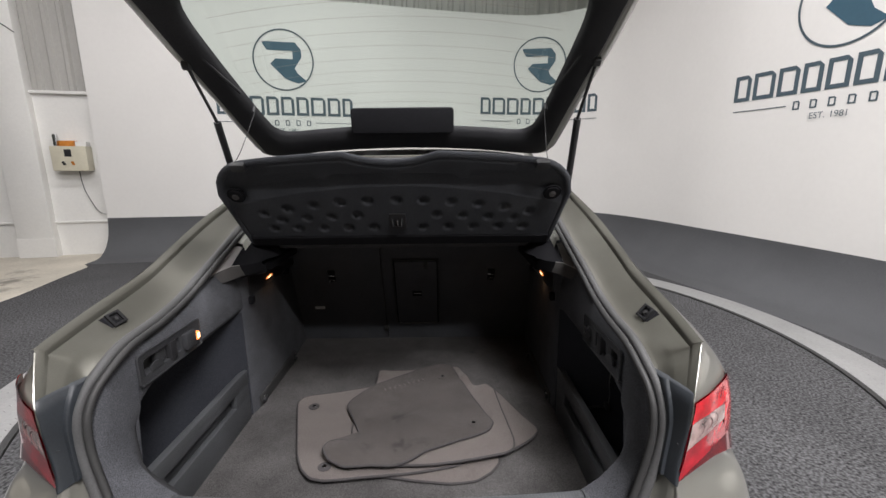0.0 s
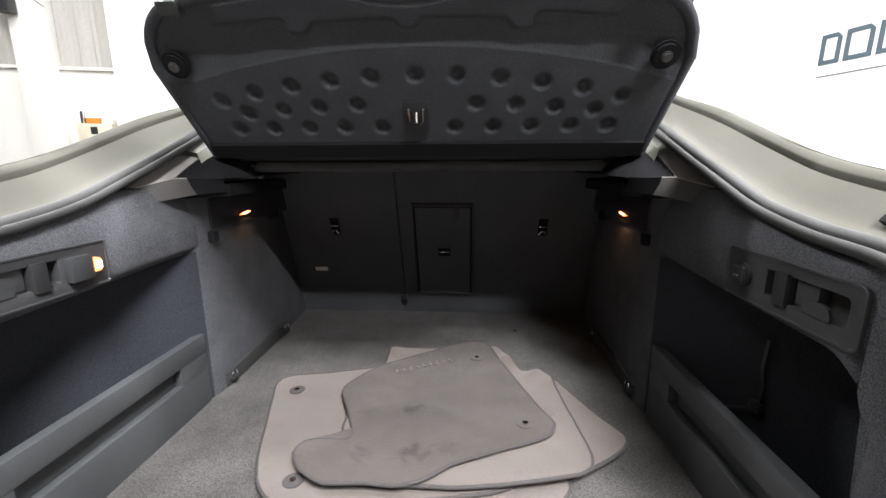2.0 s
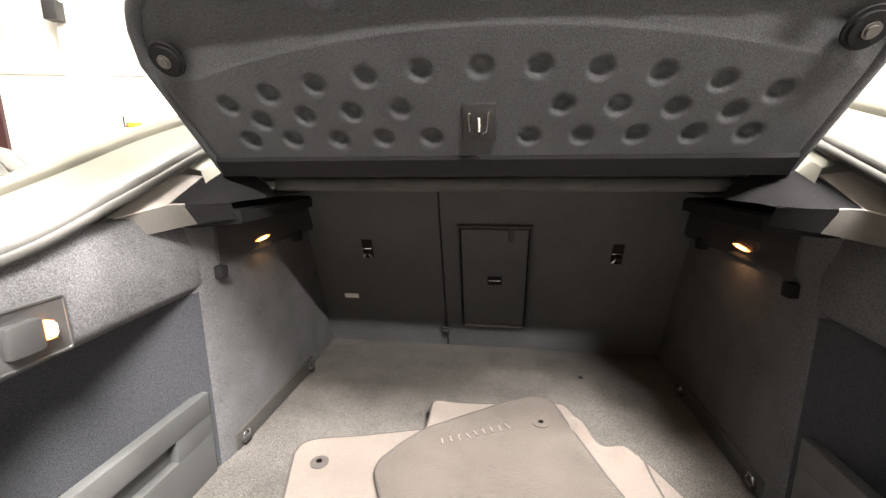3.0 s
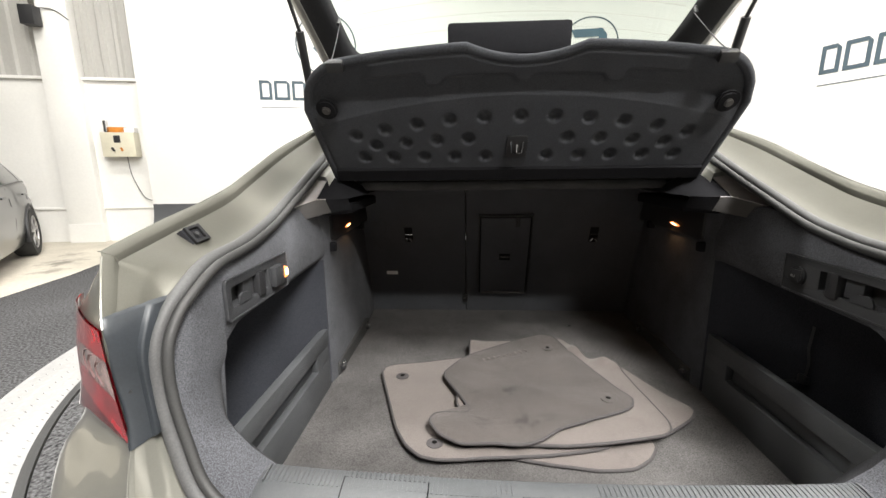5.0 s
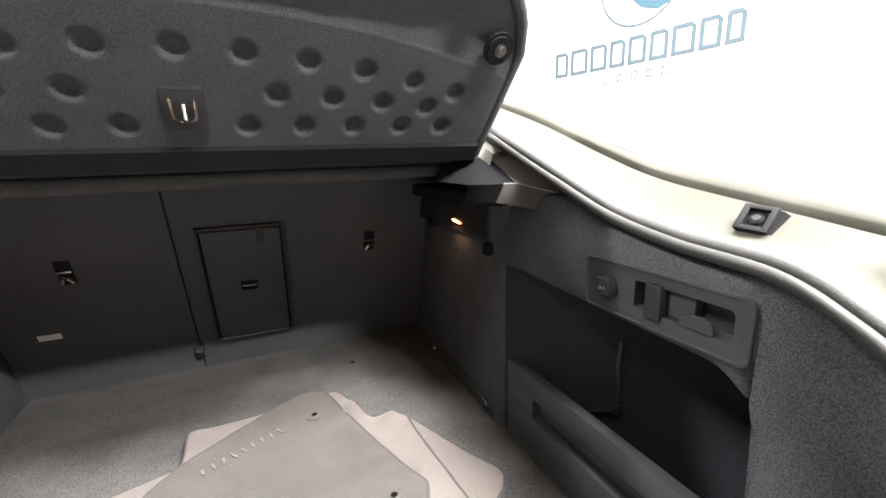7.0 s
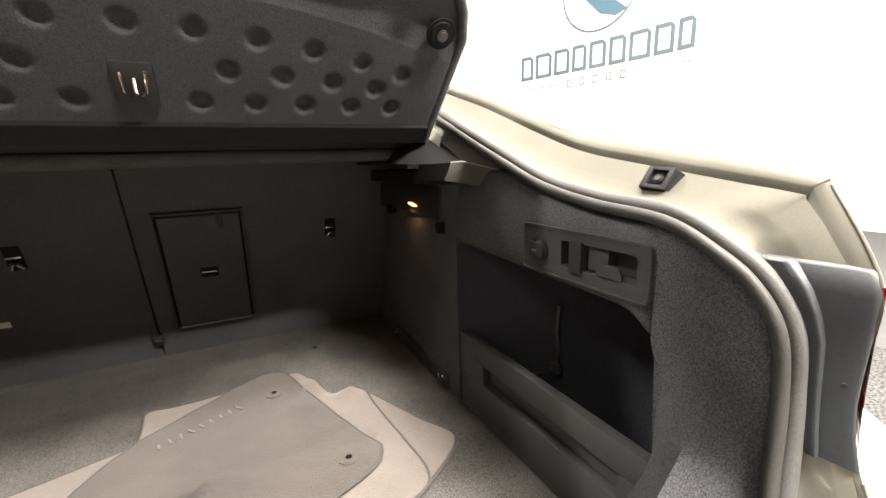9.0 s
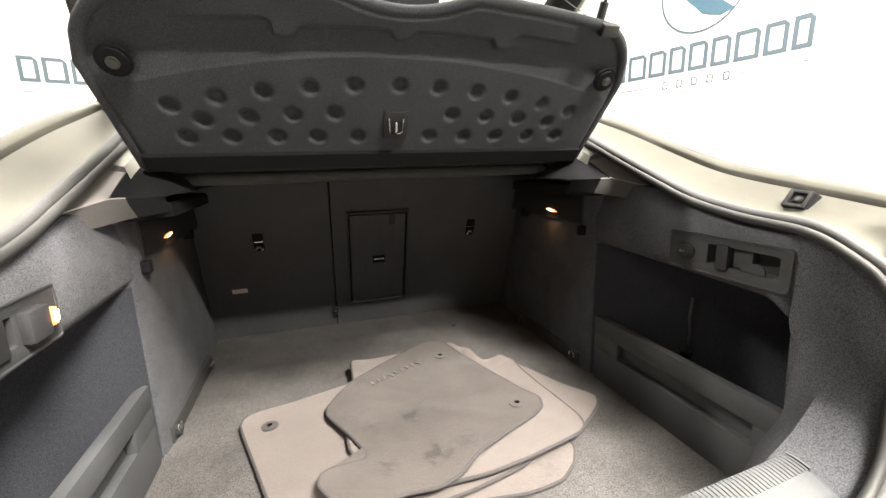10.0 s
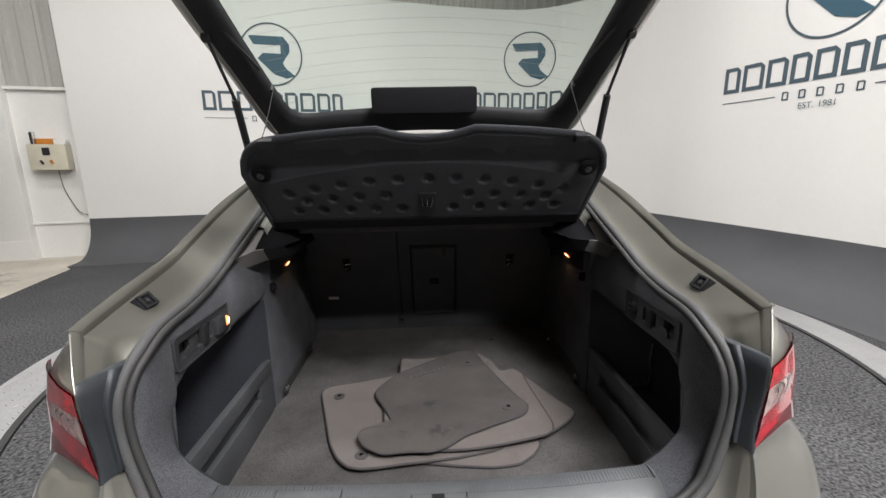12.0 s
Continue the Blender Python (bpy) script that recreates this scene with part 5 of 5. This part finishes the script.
for dx in (-0.013, 0.0, 0.013):
    part("prong", tube([shelf_pt(dx * 1.2, 0.118 - 0.008 * (dx == 0), 0.012), shelf_pt(dx, 0.092, 0.020), shelf_pt(dx * 0.5, 0.084, 0.014)], 0.0028, 8), CHROME, plate, "bent metal prong")

# ---- loose floor mats ----
MAT_PILE = material("mat_pile", (0.106, 0.091, 0.085), 0.95, grain=0.2, grain_size=600, stain=0.12, stain_size=7, bump=0.8, bump_size=420, spec=0.08, sheen=0.15)
MAT_PILE_DARK = material("mat_pile_dark", (0.050, 0.043, 0.040), 0.95, grain=0.22, grain_size=600, stain=0.16, stain_size=9, bump=0.8, bump_size=420, spec=0.08, sheen=0.15)
spots(MAT_PILE_DARK, [(-0.008, 0.60, 0.60, 0.036, 0.55), (0.012, 0.464, 0.60, 0.036, 0.5), (-0.09, 0.452, 0.60, 0.028, 0.4), (-0.10, 0.585, 0.60, 0.024, 0.3), (0.075, 0.475, 0.60, 0.03, 0.3)])
spots(MAT_PILE, [(-0.35, 0.50, 0.58, 0.04, 0.2), (0.22, 0.40, 0.57, 0.04, 0.2), (0.29, 0.62, 0.59, 0.03, 0.22)])
MAT_BINDING = material("mat_binding", (0.04, 0.036, 0.037), 0.85, grain=0.2, grain_size=300, bump=0.4, bump_size=300)


def floor_mat(label, corners, z, pile, tilt=(0.0, 0.0), studs=(), soft=3, curls=(), wave=0.0025):
    """A bound mat over an outline; curls: (x, y, rise, reach) of lifted or wrinkled spots."""
    mt = thing("floor_mat", label, "floor mat", "stacked floor mats", at=CAR_AXES)
    pts = [Vector((x, y, 0)) for x, y in corners]
    for i in range(soft):
        q = []
        for a, b in zip(pts, pts[1:] + pts[:1]):
            q += [a.lerp(b, 0.13 if i == 0 else 0.25), a.lerp(b, 0.87 if i == 0 else 0.75)]
        pts = q
    # even spacing along the edge
    loop = pts + pts[:1]
    length = [0.0]
    for a, b in zip(loop, loop[1:]):
        length.append(length[-1] + (b - a).length)
    n = 160
    at = np.linspace(0, length[-1], n, endpoint=False)
    pts = [Vector((interp(d, length, [p.x for p in loop]), interp(d, length, [p.y for p in loop]), 0)) for d in at]
    mid = Vector((sum(p.x for p in pts) / n, sum(p.y for p in pts) / n, 0))

    def lift(p):
        h = z + tilt[0] * (p.x - mid.x) + tilt[1] * (p.y - mid.y) + wave * noise.noise(Vector((p.x * 8, p.y * 8, z * 50))) + wave * 0.4 * noise.noise(Vector((p.x * 25, p.y * 25, z * 90)))
        for x, y, rise, reach in curls:
            h += rise * math.exp(-((p.x - x) ** 2 + (p.y - y) ** 2) / reach ** 2)
        return h

    rows = [[Vector((p.x, p.y, lift(p))) for p in pts]]
    for k in (1.0, 0.985, 0.93, 0.86, 0.78, 0.68, 0.56, 0.42, 0.26, 0.1, 0.005):
        row = []
        for p in pts:
            r = mid.lerp(p, k)
            row.append(Vector((r.x, r.y, lift(r) + 0.006)))
        rows.append(row)
    part("mat_surface", loft(rows, close_u=True), pile, mt)
    part("binding", tube([Vector((p.x, p.y, lift(p) + 0.003)) for p in pts], 0.0038, 8, closed=True), MAT_BINDING, mt, "dark sewn edge binding")
    for x, y in studs:
        p = Vector((x, y, 0))
        st = part("fastener", disc((x, y, lift(p) + 0.0065), (0, 0, 1), 0.019, 0.003, 24, 0.001), pile if pile is MAT_PILE_DARK else MAT_BINDING, mt, "round mat fastener")
        part("eyelet", disc((x, y, lift(p) + 0.0085), (0, 0, 1), 0.006, 0.003, 14), CHROME, st)
    return mt


floor_mat("worn grey-brown floor mat at the bottom of the stack", [(-0.12, 0.392), (-0.06, 0.380), (0.045, 0.358), (0.155, 0.344), (0.225, 0.352), (0.270, 0.383), (0.300, 0.425), (0.298, 0.46), (0.25, 0.75), (-0.05, 0.80)], 0.5665, MAT_PILE, soft=2)
floor_mat("grey-brown car floor mat with two round fasteners", [(-0.378, 0.748), (-0.384, 0.715), (-0.335, 0.568), (-0.300, 0.461), (-0.266, 0.392), (-0.230, 0.354), (-0.190, 0.346), (-0.09, 0.361), (0.065, 0.376), (0.20, 0.41), (0.27, 0.60), (0.23, 0.80), (-0.05, 0.86), (-0.15, 0.826), (-0.335, 0.770)], 0.574, MAT_PILE, soft=2, curls=((-0.37, 0.745, 0.006, 0.07), (-0.23, 0.35, 0.006, 0.08)), studs=((-0.320, 0.697), (-0.200, 0.396)))
floor_mat("grey-brown floor mat with a curled corner", [(0.05, 0.50), (0.10, 0.80), (0.30, 0.80), (0.345, 0.765), (0.440, 0.540), (0.418, 0.505), (0.34, 0.455), (0.25, 0.42)], 0.581, MAT_PILE, soft=2, curls=((0.43, 0.53, 0.010, 0.06), (0.31, 0.795, 0.016, 0.03)))
floor_mat("rumpled grey-brown floor mat with a wrinkled corner", [(-0.118, 0.828), (-0.119, 0.900), (-0.098, 0.925), (0.018, 0.932), (0.205, 0.958), (0.227, 0.862), (0.252, 0.818), (0.296, 0.792), (0.322, 0.772), (0.330, 0.727), (0.353, 0.487), (0.344, 0.452), (0.318, 0.434), (0.212, 0.410), (0.09, 0.388), (-0.029, 0.393), (-0.10, 0.404), (-0.16, 0.55)], 0.5885, MAT_PILE, soft=2, curls=((0.225, 0.86, 0.016, 0.03), (0.262, 0.825, -0.007, 0.018), (0.30, 0.79, 0.016, 0.024), (0.325, 0.755, 0.010, 0.018), (-0.115, 0.90, 0.012, 0.03)))
floor_mat("darker worn driver floor mat on top of the stack", [(-0.192, 0.700), (-0.123, 0.805), (0.046, 0.925), (0.120, 0.958), (0.168, 0.944), (0.184, 0.908), (0.242, 0.714), (0.276, 0.615), (0.298, 0.566), (0.284, 0.530), (0.256, 0.511), (0.169, 0.476), (0.085, 0.434), (0.042, 0.396), (-0.010, 0.379), (-0.06, 0.384), (-0.14, 0.374), (-0.191, 0.400), (-0.216, 0.440), (-0.209, 0.472), (-0.186, 0.482), (-0.128, 0.487), (-0.119, 0.508), (-0.161, 0.604), (-0.192, 0.665)], 0.5965, MAT_PILE_DARK, soft=2, studs=((0.136, 0.856), (0.234, 0.558)), curls=((-0.20, 0.44, 0.010, 0.07), (0.28, 0.54, 0.006, 0.06), (0.15, 0.94, 0.006, 0.06), (0.10, 0.44, 0.005, 0.07)), wave=0.0035)

# worn embossed marks on the top mat
top_mat = bpy.data.objects["floor_mat.004"]
mark = random.Random(4)
for k in range(9):
    m = Matrix.Translation((-0.075 + 0.017 * k, 0.763 + 0.0085 * k, 0.6055)) @ Matrix.Rotation(0.46 + mark.uniform(-0.3, 0.3), 4, "Z")
    part("worn_bar", moved(box(-0.0022, 0.0022, -0.008 - 0.004 * mark.random(), 0.009, 0, 0.0012, 0.0005), m), MAT_PILE, top_mat)

# ---- the parked grey hatchback beyond the turntable ----
GREY_PAINT = material("grey_metallic_paint", (0.075, 0.077, 0.079), 0.3, 0.6, grain=0.05, grain_size=500, stain=0.05, stain_size=2, coat=0.7)
DARK_GLASS = material("dark_window_glass", (0.02, 0.022, 0.024), 0.05, 0.0, coat=0.5)
parked = thing("hatchback_car", "grey metallic five-door hatchback parked on the concrete", "car", at=pose(-6.04, 4.66, -0.012, 0, 0, 218.2))
# local axes: x across, y ahead, the rear wheel at the origin on its left-hand side
W = 0.78
AHEAD = [-0.76, -0.66, -0.35, 0.0, 0.6, 1.3, 1.9, 2.4, 2.9, 3.3, 3.5]
HALF = [0.66, 0.80, 0.86, 0.885, 0.895, 0.895, 0.89, 0.88, 0.84, 0.74, 0.55]
BELT = [0.86, 0.93, 0.965, 0.965, 0.945, 0.92, 0.90, 0.86, 0.80, 0.72, 0.62]
LOWER = [0.40, 0.28, 0.24, 0.22, 0.20, 0.20, 0.20, 0.22, 0.24, 0.26, 0.34]
rows = []
for y in np.linspace(-0.76, 3.5, 44):
    hw, belt, low = interp(y, AHEAD, HALF), interp(y, AHEAD, BELT), interp(y, AHEAD, LOWER)
    half = [(hw * 0.93, low), (hw * 0.985, lerp(low, belt, 0.22)), (hw, lerp(low, belt, 0.50)), (hw * 0.995, lerp(low, belt, 0.66)), (hw * 0.972, lerp(low, belt, 0.72)), (hw * 0.968, lerp(low, belt, 0.90)), (hw * 0.94, belt), (hw * 0.85, belt + 0.015), (hw * 0.4, belt + 0.035), (0, belt + 0.04)]
    rows.append([(W + x, y, z) for x, z in half] + [(W - x, y, z) for x, z in reversed(half[:-1])])
part("body", loft(rows), GREY_PAINT, parked, "grey metallic lower body with a waist crease")
ROOF_Y = [-0.62, -0.45, -0.1, 0.5, 1.1, 1.5, 2.05, 2.3]
ROOF_Z = [0.99, 1.20, 1.325, 1.365, 1.355, 1.31, 1.03, 0.90]
ROOF_HALF = [0.74, 0.62, 0.60, 0.62, 0.62, 0.63, 0.74, 0.80]


def cabin_pt(y, t, side, out=0.0):
    """A place on the cabin's side: t from the waist (0) to the roof edge (1)."""
    hb, zb = interp(y, AHEAD, HALF) * 0.94, interp(y, AHEAD, BELT) - 0.01
    hr, zr = min(hb, interp(y, ROOF_Y, ROOF_HALF)), max(zb + 0.002, interp(y, ROOF_Y, ROOF_Z))
    return Vector((W + side * (lerp(hb, hr, t ** 1.25) + out), y, lerp(zb, zr, t)))


rows = []
for y in np.linspace(-0.62, 2.3, 34):
    right_ = [cabin_pt(y, t, 1) for t in np.linspace(0, 1, 6)]
    top_ = right_[-1]
    mid_ = [Vector((W + (top_.x - W) * k, y, top_.z + 0.045 * (1 - k * k) * min(1.0, (top_.z - 0.9) * 3))) for k in (0.8, 0.4, 0.0, -0.4, -0.8)]
    rows.append(right_ + mid_ + [cabin_pt(y, t, -1) for t in np.linspace(1, 0, 6)])
part("cabin", loft(rows), GREY_PAINT, parked, "grey metallic roof and pillars")
for s in (1, -1):
    # quarter, rear door and front door windows: rear and front limits at the waist and at the roof
    for y0, y1, r0, r1 in ((-0.36, -0.10, -0.20, -0.06), (-0.05, 0.76, 0.0, 0.74), (0.84, 1.86, 0.82, 1.40)):
        q = [[cabin_pt(lerp(lerp(y0, r0, t), lerp(y1, r1, t), k), lerp(0.10, 0.88, t), s, 0.006) for k in np.linspace(0, 1, 7)] for t in np.linspace(0, 1, 5)]
        part("side_window", loft(q), DARK_GLASS, parked, "dark side window")
    part("waist_trim", tube([cabin_pt(y, 0.07, s, 0.006) for y in np.linspace(-0.36, 1.9, 12)], 0.008, 6), BLACK, parked)
    for y in (0.02, 0.95):
        part("door_handle", tube([(W + s * 0.878, y, 0.83), (W + s * 0.895, y + 0.09, 0.835), (W + s * 0.882, y + 0.18, 0.83)], 0.012, 8), GREY_PAINT, parked)
    for y in (0.79, -0.14):
        part("door_seam", tube([(W + s * (interp(y, AHEAD, HALF) * f_ + 0.001), y + dy, z) for f_, dy, z in ((0.978, 0.04, 0.34), (0.998, 0.0, 0.56), (0.970, -0.02, 0.80), (0.943, -0.03, 0.93))], 0.003, 5), BLACK, parked)
    part("mirror", moved(box(W + s * 0.93 - 0.08, W + s * 0.93 + 0.08, 1.66, 1.74, 0.93, 1.03, 0.03, 3), Matrix.Translation((0, 0, 0))), GREY_PAINT, parked)
    part("rear_lamp", box(W + s * 0.60 - 0.15, W + s * 0.60 + 0.15, -0.745, -0.55, 0.74, 0.90, 0.03), DEEP_RED, parked, "dark red rear lamp")
    for y in (0.0, 2.63):
        arch = [(W + s * (interp(y + 0.36 * math.cos(a), AHEAD, HALF) - 0.004), y + 0.36 * math.cos(a), 0.32 + 0.36 * math.sin(a)) for a in np.linspace(-0.25, math.pi + 0.25, 20)]
        part("wheel_arch", tube(arch, 0.022, 8), BLACK, parked, "dark wheel arch")
        wheel(parked, W + s * 0.795, y, s, 0.32, 0.21)
q = [[Vector((W + k * lerp(0.66, 0.52, t), lerp(-0.645, -0.475, t), lerp(0.99, 1.22, t) + 0.02 * (1 - k * k))) for k in np.linspace(-1, 1, 9)] for t in np.linspace(0, 1, 4)]
part("rear_window", loft(q), DARK_GLASS, parked, "dark rear window")
